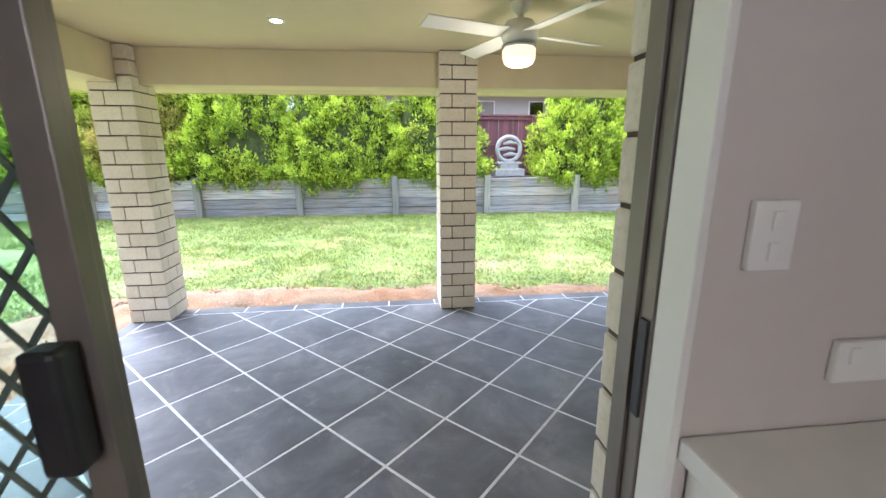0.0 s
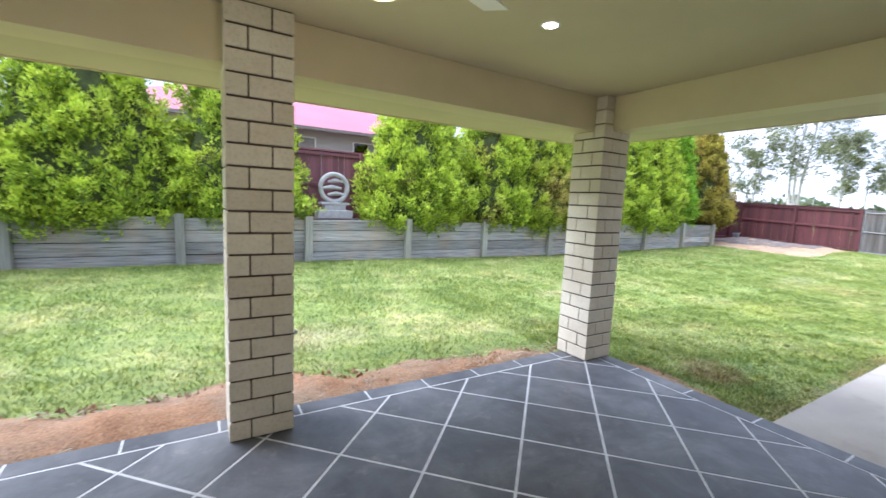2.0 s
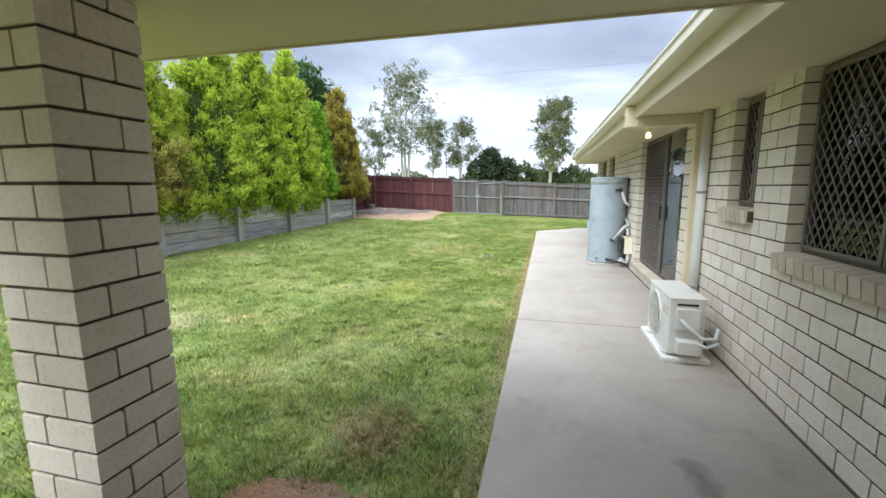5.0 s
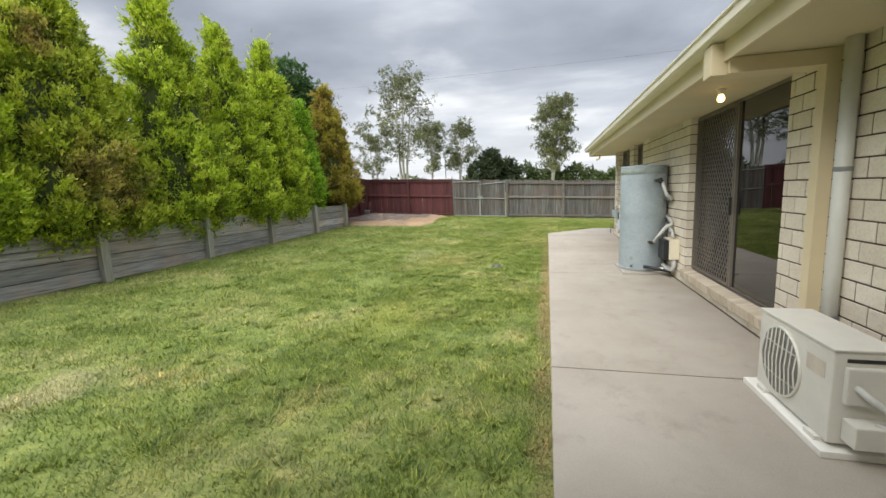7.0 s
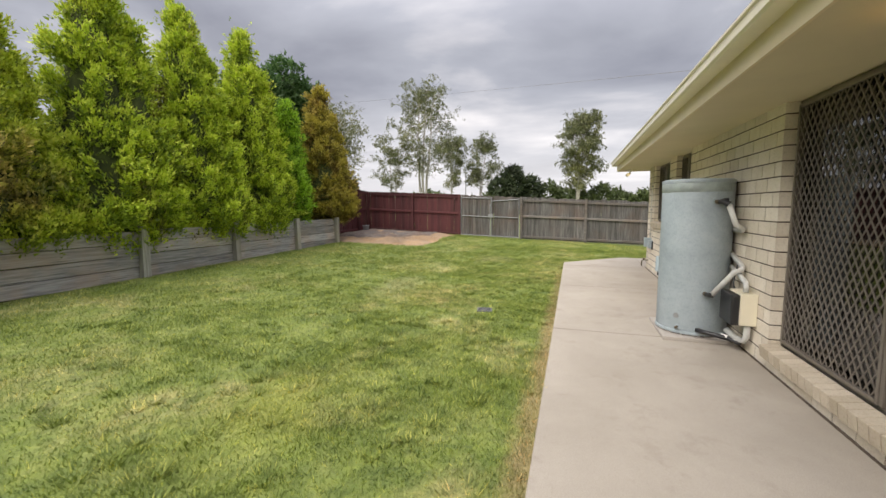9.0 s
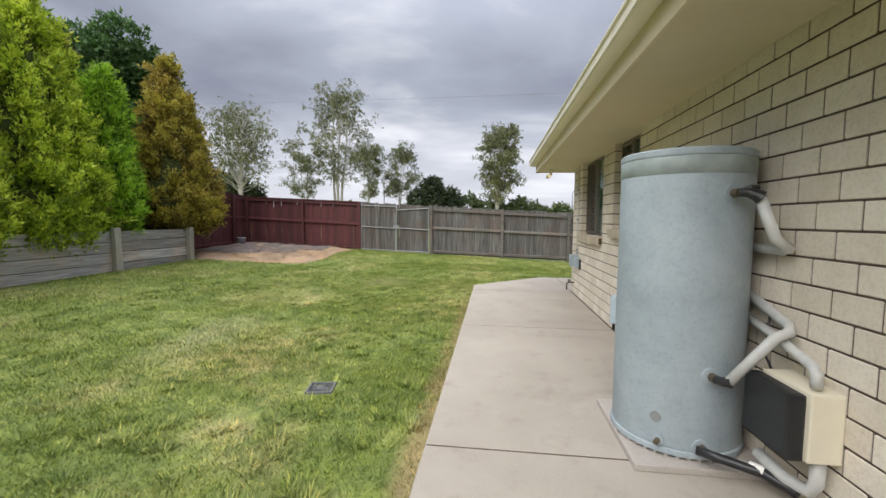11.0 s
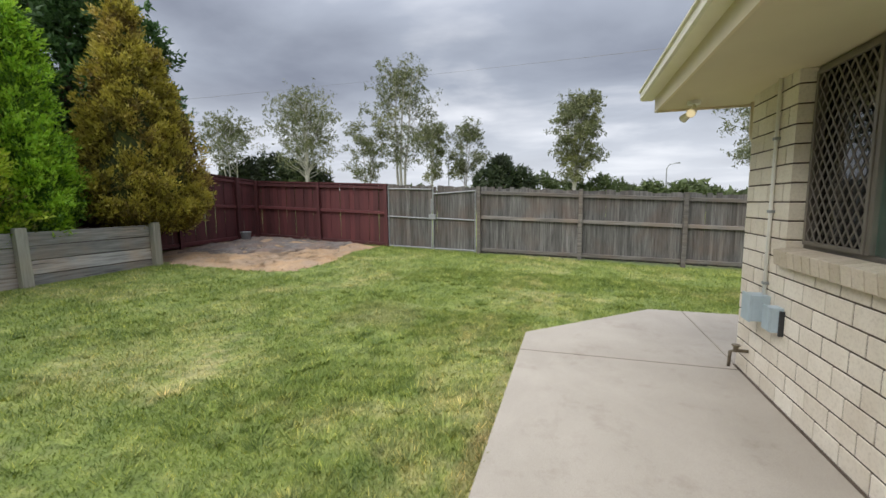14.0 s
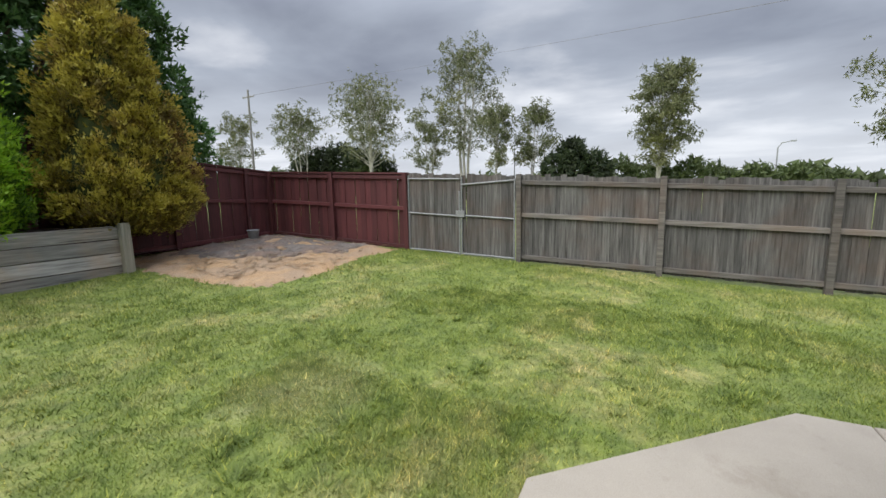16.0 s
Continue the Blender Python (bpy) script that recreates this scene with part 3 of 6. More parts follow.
for o in path_outlines:
    bm = prism(bmesh.new(), o, -0.3, PATH_Z)
    top = [e for e in bm.edges if all(v.co.z > -0.2 for v in e.verts)]
    bmesh.ops.bevel(bm, geom=top, offset=0.008, segments=1, affect="EDGES")
    part("slab", bm, M_CONCRETE, path_root)
for xj in (7.15, 11.055, 13.945, 16.705):
    part("joint_filler", boxm(xj - 0.007, xj + 0.007, 0.78, 2.64, PATH_Z - 0.06, PATH_Z - 0.003), M_MORTAR, path_root, "dirt-filled control joint")


def irregular_sheet(name, outline, z_add, step, material, label, category, lump, seed):
    """A patch of loose soil with a wandering edge, thin at its rim."""
    cx = [p[0] for p in outline]
    cy = [p[1] for p in outline]

    def inside(x, y):
        hit, n, d = False, len(outline), 9.0
        for i in range(n):
            (ax, ay), (bx, by) = outline[i], outline[(i + 1) % n]
            if (ay > y) != (by > y) and x < (bx - ax) * (y - ay) / (by - ay) + ax:
                hit = not hit
            ex, ey = bx - ax, by - ay
            t = max(0, min(1, ((x - ax) * ex + (y - ay) * ey) / (ex * ex + ey * ey)))
            d = min(d, math.hypot(x - ax - t * ex, y - ay - t * ey))
        return d if hit else -d

    bm = bmesh.new()
    nx, ny = int((max(cx) - min(cx) + 0.6) / step), int((max(cy) - min(cy) + 0.6) / step)
    vs, keep = {}, {}
    for i in range(nx + 1):
        for j in range(ny + 1):
            x, y = min(cx) - 0.3 + i * step, min(cy) - 0.3 + j * step
            d = inside(x, y) + 0.22 * noise.noise((x * 1.7 + seed, y * 1.7, 0)) + 0.1 * noise.noise((x * 5, y * 5, seed))
            keep[i, j] = d > -0.06
            h = z_add * min(1, max(-0.4, d * 4)) + lump * min(1, max(0, d * 3)) * (0.5 + noise.fractal((x * 3, y * 3, seed), 1.0, 2.0, 4))
            vs[i, j] = bm.verts.new((x, y, gz(x, y) + h))
    for i in range(nx):
        for j in range(ny):
            q = [(i, j), (i + 1, j), (i + 1, j + 1), (i, j + 1)]
            if all(keep[k] for k in q):
                bm.faces.new([vs[k] for k in q])
    bmesh.ops.delete(bm, geom=[v for v in bm.verts if not v.link_faces], context="VERTS")
    ob = link_mesh(name, bm, material, smooth=True)
    return tagged(ob, label, category, kind="structure")


SOIL_A = [(-4.2, 3.4), (-3.0, 2.6), (PX0, 2.6), (PX0, PY1), (PX1, PY1), (PX1 + 0.15, 4.38), (3.0, 4.6), (1.6, 4.72), (0.9, 4.85), (-0.4, 4.9), (-1.6, 5.05), (-2.8, 5.0), (-3.9, 4.45)]
SOIL_B = [(PX1 + 0.02, 3.25), (PX1 + 0.3, 3.0), (PX1 + 0.5, 3.2), (PX1 + 0.35, 3.7), (PX1 + 0.02, 3.9)]
DIRT = [(19.35, 10.6), (19.4, 8.6), (19.65, 7.45), (20.6, 7.35), (21.6, 7.5), (23.1, 7.25), (23.2, 11.5), (20.0, 12.3), (19.4, 12.0)]
irregular_sheet("soil_strip", SOIL_A, 0.035, 0.06, M_SOIL, "loose orange soil along the patio edge", "soil", 0.07, 1.3)
irregular_sheet("soil_strip", SOIL_B, 0.012, 0.06, M_SOIL, "bare orange soil patch in the lawn", "soil", 0.02, 4.1)
irregular_sheet("dirt_patch", DIRT, 0.02, 0.1, M_DIRT, "bare orange and grey dirt strewn with litter", "dirt", 0.05, 7.7)
irregular_sheet("mulch_patch", [(20.2, 11.4), (20.6, 9.6), (21.2, 8.6), (22.2, 8.1), (23.1, 7.9), (23.2, 11.5), (21.0, 11.9)], 0.045, 0.1, M_MULCH, "grey weathered mulch along the red fence", "mulch", 0.07, 2.9)


def clods(name, outline, count, size, material, label, seed):
    """Loose crumbs and chips of soil, each a squashed pyramid."""
    r = np.random.RandomState(seed)
    xs, ys = [p[0] for p in outline], [p[1] for p in outline]
    tri = []
    while len(tri) < count * 3:
        x, y = r.uniform(min(xs), max(xs)), r.uniform(min(ys), max(ys))
        hit = False
        for i in range(len(outline)):
            (ax, ay), (bx, by) = outline[i], outline[(i + 1) % len(outline)]
            if (ay > y) != (by > y) and x < (bx - ax) * (y - ay) / (by - ay) + ax:
                hit = not hit
        if not hit:
            continue
        s = size * r.uniform(0.3, 1.0) ** 2
        a = r.uniform(0, 6.28)
        base = [np.array([x + s * math.cos(a + k * 2.1) * r.uniform(0.6, 1.4), y + s * math.sin(a + k * 2.1), gz(x, y) + 0.008]) for k in range(3)]
        top = np.array([x + r.uniform(-0.4, 0.4) * s, y, gz(x, y) + 0.028 + s * r.uniform(0.3, 0.8)])
        tri += [[base[0], base[1], top], [base[1], base[2], top], [base[2], base[0], top]]
    return tagged(triangles(name, np.array(tri), material), label, "soil", kind="stuff")


clods("soil_crumbs", SOIL_A, 2600, 0.028, M_SOIL, "crumbs of orange soil and bark chips", 6)
clods("soil_crumbs", DIRT, 1200, 0.03, M_DIRT, "crumbs of orange soil and bark chips", 8)


# ---- brickwork ----
brick_cache = {}


def brick_mesh(lx, ly, lz, mat_, inset=0.004):
    """A brick centred on its base, with eased arrises."""
    key = (round(lx, 3), round(ly, 3), round(lz, 3), mat_.name)
    if key not in brick_cache:
        bm = bmesh.new()
        a, b = lx / 2, ly / 2
        rings = []
        for dz, s in ((0, inset), (inset, 0), (lz - inset, 0), (lz, inset)):
            rings.append([bm.verts.new((sx * (a - s), sy * (b - s), dz)) for sx, sy in ((-1, -1), (1, -1), (1, 1), (-1, 1))])
        for p, q in zip(rings, rings[1:]):
            for k in range(4):
                bm.faces.new((p[k], p[(k + 1) % 4], q[(k + 1) % 4], q[k]))
        bm.faces.new(rings[0][::-1])
        bm.faces.new(rings[-1])
        me = bpy.data.meshes.new("brick")
        bmesh.ops.recalc_face_normals(bm, faces=bm.faces)
        bm.to_mesh(me)
        bm.free()
        me.materials.append(mat_)
        brick_cache[key] = me
    return brick_cache[key]


def lay(name, parent, x, y, z, lx, ly, lz, mat_=None, rng=random):
    ob = new(name, brick_mesh(lx, ly, lz, mat_ or M_BRICK))
    ob.parent = parent
    ob.location = (x, y + rng.uniform(-0.0012, 0.0012), z)
    ob.rotation_euler = (0, 0, rng.uniform(-0.003, 0.003))
    return ob


def pieces_around(bm, x0, x1, y0, y1, z0, z1, openings, grow=0.0):
    """A wall slab with rectangular openings that go through it."""
    xs = sorted({x0, x1, *[v for o in openings for v in (o[0] - grow, o[1] + grow) if x0 < v < x1]})
    for a, b in zip(xs, xs[1:]):
        m = (a + b) / 2
        cuts = sorted((o[2] - grow, o[3] + grow) for o in openings if o[0] - grow < m < o[1] + grow)
        z = z0
        for c0, c1 in cuts:
            if c0 > z + 1e-4:
                box(bm, a, b, y0, y1, z, c0)
            z = max(z, c1)
        if z < z1 - 1e-4:
            box(bm, a, b, y0, y1, z, z1)
    return bm


TOP = 2.35
ROW, ROW0, STEP, PHASE = 0.132, 0.0, 0.25, 0.22
O_DOOR0 = (-2.03, 0.345, -0.02, 2.2)
O_W1 = (4.085, 5.595, 0.986, TOP)
O_W0 = (6.085, 6.595, 1.252, TOP)
O_DOOR1 = (7.9, 10.34, 0.085, TOP)
O_W2 = (13.28, 14.2, 1.125, TOP)
O_W3 = (14.71, 16.11, 0.99, TOP)


def brick_wall(name, x0, x1, openings, label, k0=-2, phase=PHASE, last=False, rows=17, top=2.3):
    root = link_mesh(name, pieces_around(bmesh.new(), x0, x1, 0.645, WALL - 0.0045, -0.3, top, openings, 0.006), M_MORTAR)
    tagged(root, label, "wall", kind="structure")
    for k in range(k0, rows):
        z = ROW0 + k * ROW + 0.005
        zm = z + ROW / 2
        spans = [(-99.0, x1 if last else 99.0)]
        for o in openings:
            if o[2] - 0.04 < zm < o[3]:
                spans = [s for a, b in spans for s in ((a, min(b, o[0])), (max(a, o[1]), b)) if s[1] - s[0] > 0.03]
        start = phase + (STEP / 2 if k % 2 else 0.0)
        n0 = math.floor((x0 - start) / STEP) - 1
        for a, b in spans:
            i = n0
            while start + i * STEP < min(b, x1 + 0.3):
                p, q = start + i * STEP, start + i * STEP + STEP - 0.01
                i += 1
                if not x0 - 1e-6 <= p < x1 - 1e-6 and not (q > x0 and p < x0 and any(abs(a - o[1]) < 1e-6 for o in openings)):
                    continue
                p, q = max(p, a), min(q, b)
                if p - a < 0.05:
                    p = a
                if b - q < 0.05:
                    q = b
                if q - p > 0.055:
                    lay("brick", root, (p + q) / 2, WALL - 0.0525, z, round(q - p - 0.001, 3), 0.105, ROW - 0.0105)
    return root


def sill(root, x0, x1, z):
    """A sloping row of bricks on edge under an opening."""
    n = max(1, round((x1 - x0) / 0.097))
    w = (x1 - x0) / n
    for i in range(n):
        ob = lay("sill_brick", root, x0 + (i + 0.5) * w, 0.732, z - 0.1, round(w - 0.01, 3), 0.15, 0.11, M_SILL)
        ob.rotation_euler = (radians(-7), 0, 0)
    box_bm = boxm(x0 + 0.004, x1 - 0.004, 0.66, 0.795, z - 0.095, z - 0.006)
    part("sill_mortar", box_bm, M_MORTAR, root)


wall_a = brick_wall("wall_patio", -7.0, 3.6, [O_DOOR0], "cream brick rear wall beside the patio door", -1, rows=19, top=CEIL - 0.004)
wall_b = brick_wall("wall_bedroom", 3.6, 7.44, [O_W1, O_W0], "cream brick wall with dark raked joints and two windows")
wall_c = brick_wall("wall_sliding_door", 7.44, 11.52, [O_DOOR1], "cream brick wall round a sliding door")
wall_d = brick_wall("wall_end", 11.52, 16.835, [O_W2, O_W3], "cream brick wall with dark raked joints and two windows", last=True)
sill(wall_b, O_W1[0] - 0.02, O_W1[1] + 0.02, O_W1[2])
sill(wall_b, O_W0[0] - 0.02, O_W0[1] + 0.02, O_W0[2])
sill(wall_c, O_DOOR1[0], O_DOOR1[1], O_DOOR1[2])
sill(wall_d, O_W2[0] - 0.02, O_W2[1] + 0.02, O_W2[2])
sill(wall_d, O_W3[0] - 0.02, O_W3[1] + 0.02, O_W3[2])

# the end wall round the corner, and the closing walls of the house
wall_side = link_mesh("wall_side", boxm(16.73, 16.826, -6.0, 0.64, -0.3, 2.3), M_MORTAR)
tagged(wall_side, "cream brick gable-end wall", "wall", kind="structure")
for k in range(-2, 17):
    y = 0.645 - (0.0 if k % 2 else 0.12)
    while y > -6:
        ly = 0.23
        ob = lay("brick", wall_side, 16.7825, y - ly / 2, ROW0 + k * ROW + 0.005, 0.105, ly, ROW - 0.01)
        y -= MODULE
        if y < -2.4:
            break
rest = link_mesh("wall_side_rest", boxm(16.74, 16.833, -6.0, -2.45, -0.28, 2.29), M_BRICK)
tagged(rest, "cream brick gable-end wall further back", "wall", kind="structure")
back = bmesh.new()
box(back, -7.0, 16.72, -6.0, -5.9, -0.3, 2.3)
box(back, -7.1, -7.0, -6.0, 0.64, -0.3, 2.3)
tagged(link_mesh("wall_back", back, M_PLASTER), "plain wall that closes the house", "wall", kind="structure")
lining = link_mesh("wall_lining", pieces_around(bmesh.new(), -7.0, 16.72, 0.505, 0.562, -0.1, 2.3, [(-2.05, 0.345, -0.1, 2.2), O_W1, O_W0, O_DOOR1, O_W2, O_W3]), M_PLASTER)
tagged(lining, "beige plastered inner wall beside the patio door", "wall", kind="structure")
tagged(link_mesh("floor", boxm(-7.0, 16.72, -5.9, 0.499, -0.2, -0.02), M_PLINTH), "indoor floor", "floor", kind="structure")
# unseen partitions, painted near-black so the rooms behind the glass look unlit
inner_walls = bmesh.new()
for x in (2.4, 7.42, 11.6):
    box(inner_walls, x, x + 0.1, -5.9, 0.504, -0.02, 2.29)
tagged(link_mesh("wall_partition", inner_walls, M_DARK), "added inner partition walls, near-black for dim rooms behind glass", "wall", kind="structure")
tagged(link_mesh("ceiling", boxm(-7.0, 16.72, -5.9, 0.56, 2.3, 2.36), M_SOFFIT), "plain indoor ceiling", "ceiling", kind="structure")

# ---- pillars ----
def pillar(x0, y0, corner, label):
    """A square brick pier of four bricks to the course, narrower beside the beams."""
    root = link_mesh("brick_pillar", boxm(x0 + 0.01, x0 + 0.34, y0 + 0.01, y0 + 0.34, 0.0, BEAM if corner else CEIL), M_MORTAR)
    tagged(root, label, "pillar", "patio pillars")
    for k in range(20):
        z = k * COURSE + 0.005
        h = COURSE - 0.012
        if k == 17:
            h_low = BEAM - z - 0.002
        else:
            h_low = h
        if corner and k >= 17:
            cx = x0 + 0.055 if corner > 0 else x0 + 0.295
            lay("brick", root, cx, y0 + 0.055, z, 0.11, 0.11, h)
            if k > 17:
                continue
        if k % 2:
            lay4 = [(0.115, 0.055, 0.23, 0.11), (0.295, 0.115, 0.11, 0.23), (0.235, 0.295, 0.23, 0.11), (0.055, 0.235, 0.11, 0.23)]
        else:
            lay4 = [(0.055, 0.115, 0.11, 0.23), (0.235, 0.055, 0.23, 0.11), (0.295, 0.235, 0.11, 0.23), (0.115, 0.295, 0.23, 0.11)]
        if not corner and k >= 18:
            for dx, lx in (((0.115, 0.23), (0.295, 0.11)) if k % 2 else ((0.055, 0.11), (0.235, 0.23))):
                lay("brick", root, x0 + dx, y0 + 0.055, z, lx, 0.11, h)
        for dx, dy, lx, ly in lay4:
            if not corner and k >= 18:
                continue
            if corner and k == 17:
                lay("brick", root, x0 + dx, y0 + dy, z, lx - 0.002, ly - 0.002, h_low)
                continue
            lay("brick", root, x0 + dx, y0 + dy, z, lx, ly, h if dy < 0.12 else h_low)
    return root


P_Y = 3.905
pillar(-2.61, P_Y, -1, "cream brick corner pillar of the patio")
pillar(0.325, P_Y, 0, "cream brick middle pillar at the patio front")
pillar(3.31, P_Y, 1, "cream brick corner pillar beside the path")

# ---- patio roof, eaves and gutters ----
beam = bmesh.new()
box(beam, -2.61, 3.66, P_Y + 0.115, P_Y + 0.35, BEAM, CEIL - 0.002)
box(beam, 3.31 + 0.115, 3.66, WALL + 0.003, P_Y + 0.114, BEAM, CEIL - 0.002)
box(beam, -2.61, -2.61 + 0.235, WALL + 0.003, P_Y + 0.114, BEAM, CEIL - 0.002)
tagged(link_mesh("patio_beam", beam, M_CREAM), "cream painted beams round the patio ceiling", "beam", kind="structure")
tagged(link_mesh("ceiling_patio", boxm(-2.61, 3.66, WALL - 0.1, P_Y + 0.35, CEIL, CEIL + 0.03), M_SOFFIT), "flat cream patio ceiling", "ceiling", kind="structure")
EX, EY, HE = 4.36, 4.96, 1.42
END = 17.2
PSOF = 2.225
for name, x0, x1, y0, y1, z in (
    ("soffit_patio_front", -3.3, EX, P_Y + 0.352, EY, PSOF - 0.03),
    ("soffit_patio_side", 3.662, EX, 0.645, P_Y + 0.352, PSOF - 0.03),
    ("soffit_patio_far_side", -3.3, -2.612, WALL + 0.003, P_Y + 0.352, PSOF - 0.03),
    ("soffit_side_path", EX, END, 0.645, HE, SOFFIT),
    ("soffit_end", 16.735, END, -6.0, 0.645, SOFFIT),
    ("soffit_rear", -7.6, -3.3, WALL + 0.003, HE, SOFFIT),
):
    tagged(link_mesh(name, boxm(x0, x1, y0, y1, z, z + 0.03), M_SOFFIT), "cream eave lining under the gutters", "soffit", kind="structure")
fas = bmesh.new()
box(fas, EX + 0.015, END + 0.015, HE, HE + 0.02, SOFFIT - 0.02, PSOF + 0.19)
box(fas, END, END + 0.02, -6.0, HE - 0.002, SOFFIT - 0.02, PSOF + 0.19)
box(fas, EX, EX + 0.015, HE + 0.021, EY, PSOF - 0.04, PSOF + 0.19)
box(fas, -3.3, EX + 0.015, EY, EY + 0.015, PSOF - 0.04, PSOF + 0.19)
box(fas, -3.315, -3.3, HE, EY + 0.015, PSOF - 0.04, PSOF + 0.19)
box(fas, -7.6, -3.316, HE, HE + 0.02, SOFFIT - 0.02, PSOF + 0.19)
tagged(link_mesh("fascia", fas, M_CREAM), "cream fascia boards along the eaves", "fascia", kind="structure")


def gutter(name, p, q, label):
    """A square steel gutter with a rolled lip, from p to q, open at the top."""
    p, q = Vector(p), Vector(q)
    d = (q - p).normalized()
    out = Vector((d.y, -d.x, 0))
    prof = [(0.0, 0.1), (0.0, 0.0), (0.1, 0.005), (0.116, 0.02), (0.116, 0.082), (0.13, 0.088), (0.13, 0.104), (0.118, 0.108), (0.108, 0.1), (0.108, 0.03), (0.095, 0.015), (0.008, 0.012), (0.008, 0.1)]
    bm = bmesh.new()
    ends = [[bm.verts.new(e + out * a + Vector((0, 0, b))) for a, b in prof] for e in (p, q)]
    n = len(prof)
    for i in range(n):
        bm.faces.new((ends[0][i], ends[0][(i + 1) % n], ends[1][(i + 1) % n], ends[1][i]))
    for e in (p, q):
        vs = [bm.verts.new(e + out * a + Vector((0, 0, b))) for a, b in [(0.0, 0.0), (0.1, 0.005), (0.116, 0.02), (0.116, 0.1), (0.0, 0.1)]]
        bm.faces.new(vs)
    return tagged(link_mesh(name, bm, M_GUTTER), label, "gutter", kind="structure")


GZ = PSOF + 0.098
gutter("gutter_side_path", (END + 0.14, HE + 0.021, GZ), (EX + 0.15, HE + 0.021, GZ), "cream square gutter above the side path")
gutter("gutter_end", (END + 0.021, -6.0, GZ), (END + 0.021, HE + 0.02, GZ), "cream square gutter round the house corner")
gutter("gutter_patio_front", (EX + 0.14, EY + 0.016, GZ), (-3.44, EY + 0.016, GZ), "cream square gutter along the patio front")
gutter("gutter_patio_side", (EX + 0.016, HE + 0.15, GZ), (EX + 0.016, EY + 0.015, GZ), "cream square gutter on the patio side")
roof = bmesh.new()
pitch = math.tan(radians(20))


def slope(bm, quad):
    lo = [bm.verts.new(v) for v in quad]
    hi = [bm.verts.new((v[0], v[1], v[2] + 0.03)) for v in quad]
    bm.faces.new(lo[::-1]); bm.faces.new(hi)
    for i in range(len(quad)):
        j = (i + 1) % len(quad)
        bm.faces.new((lo[i], lo[j], hi[j], hi[i]))


rz0 = PSOF + 0.2
slope(roof, [(-7.6, HE, rz0), (END, HE, rz0), (END - 4, HE - 4, rz0 + 4 * pitch), (-7.6, HE - 4, rz0 + 4 * pitch)])
slope(roof, [(END, HE, rz0), (END, HE - 8, rz0), (END - 4, HE - 4, rz0 + 4 * pitch)])
slope(roof, [(-7.6, HE - 8, rz0), (END, HE - 8, rz0), (END - 4, HE - 4, rz0 + 4 * pitch), (-7.6, HE - 4, rz0 + 4 * pitch)])
cx = (EX - 3.3) / 2
slope(roof, [(-3.3, EY, rz0), (EX, EY, rz0), (cx + 0.3, EY - 3.5, rz0 + 3.5 * pitch), (cx - 0.3, EY - 3.5, rz0 + 3.5 * pitch)])
slope(roof, [(EX, EY, rz0), (EX, HE - 3.2, rz0), (cx + 0.3, HE - 3.6, rz0 + 3.5 * pitch), (cx + 0.3, EY - 3.5, rz0 + 3.5 * pitch)])
slope(roof, [(-3.3, EY, rz0), (-3.3, HE - 3.2, rz0), (cx - 0.3, HE - 3.6, rz0 + 3.5 * pitch), (cx - 0.3, EY - 3.5, rz0 + 3.5 * pitch)])
tagged(link_mesh("roof", roof, M_ROOF), "low pitched metal roof", "roof", kind="structure")

# the stub beam and its post against the wall
stub = bmesh.new()
box(stub, 7.3, 7.5, WALL + 0.002, HE - 0.003, SOFFIT - 0.11, SOFFIT - 0.003, 0.004)
box(stub, 7.34, 7.5, HE - 0.003, HE + 0.1, SOFFIT - 0.11, SOFFIT + 0.11, 0.004)
box(stub, 7.29, 7.385, WALL + 0.002, WALL + 0.09, PATH_Z, SOFFIT - 0.111, 0.003)
tagged(link_mesh("eave_beam", stub, M_CREAM), "cream boxed beam and wall post under the eave", "beam", kind="structure")

# a thin dark strip where the path meets the wall
tagged(link_mesh("path_joint", boxm(3.7, 16.84, WALL + 0.002, WALL + 0.02, PATH_Z - 0.02, PATH_Z + 0.003), M_MORTAR), "thin dark strip between path and brick wall", "joint", kind="structure")

# ---- windows and doors ----
def diamond_screen(x0, x1, z0, z1, y, parent):
    """A diamond security grille: two layers of flat crossing bars inside a frame."""
    bm = bmesh.new()
    step, w = 0.075, 0.0045
    tall = 1.45
    span = (z1 - z0) / tall
    for s in (1, -1):
        a = x0 - span
        while a < x1 + span:
            pts = []
            for t in np.linspace(0, 1, 2):
                pts.append((a + s * span * t, z0 + (z1 - z0) * t))
            (ax, az), (bx, bz) = pts
            lo, hi = 0.0, 1.0
            if abs(bx - ax) > 1e-6:
                t0, t1 = sorted(((x0 - ax) / (bx - ax), (x1 - ax) / (bx - ax)))
                lo, hi = max(lo, t0), min(hi, t1)
            if hi - lo > 0.01:
                p = (ax + (bx - ax) * lo, az + (bz - az) * lo)
                q = (ax + (bx - ax) * hi, az + (bz - az) * hi)
                d = Vector((q[0] - p[0], 0, q[1] - p[1])).normalized()
                nrm = Vector((-d.z, 0, d.x)) * w
                yy = y + (0.003 if s > 0 else -0.003)
                vs = []
                for dy in (0.003, -0.003):
                    for pt, sg in ((p, 1), (q, 1), (q, -1), (p, -1)):
                        vs.append(bm.verts.new((pt[0] + sg * nrm.x, yy + dy, pt[1] + sg * nrm.z)))
                bm.faces.new(vs[:4]); bm.faces.new(vs[4:][::-1])
                for i in range(4):
                    j = (i + 1) % 4
                    bm.faces.new((vs[i], vs[4 + i], vs[4 + j], vs[j]))
            a += step
    return part("security_grille", bm, M_BRONZE, parent, "bronze diamond security grille")


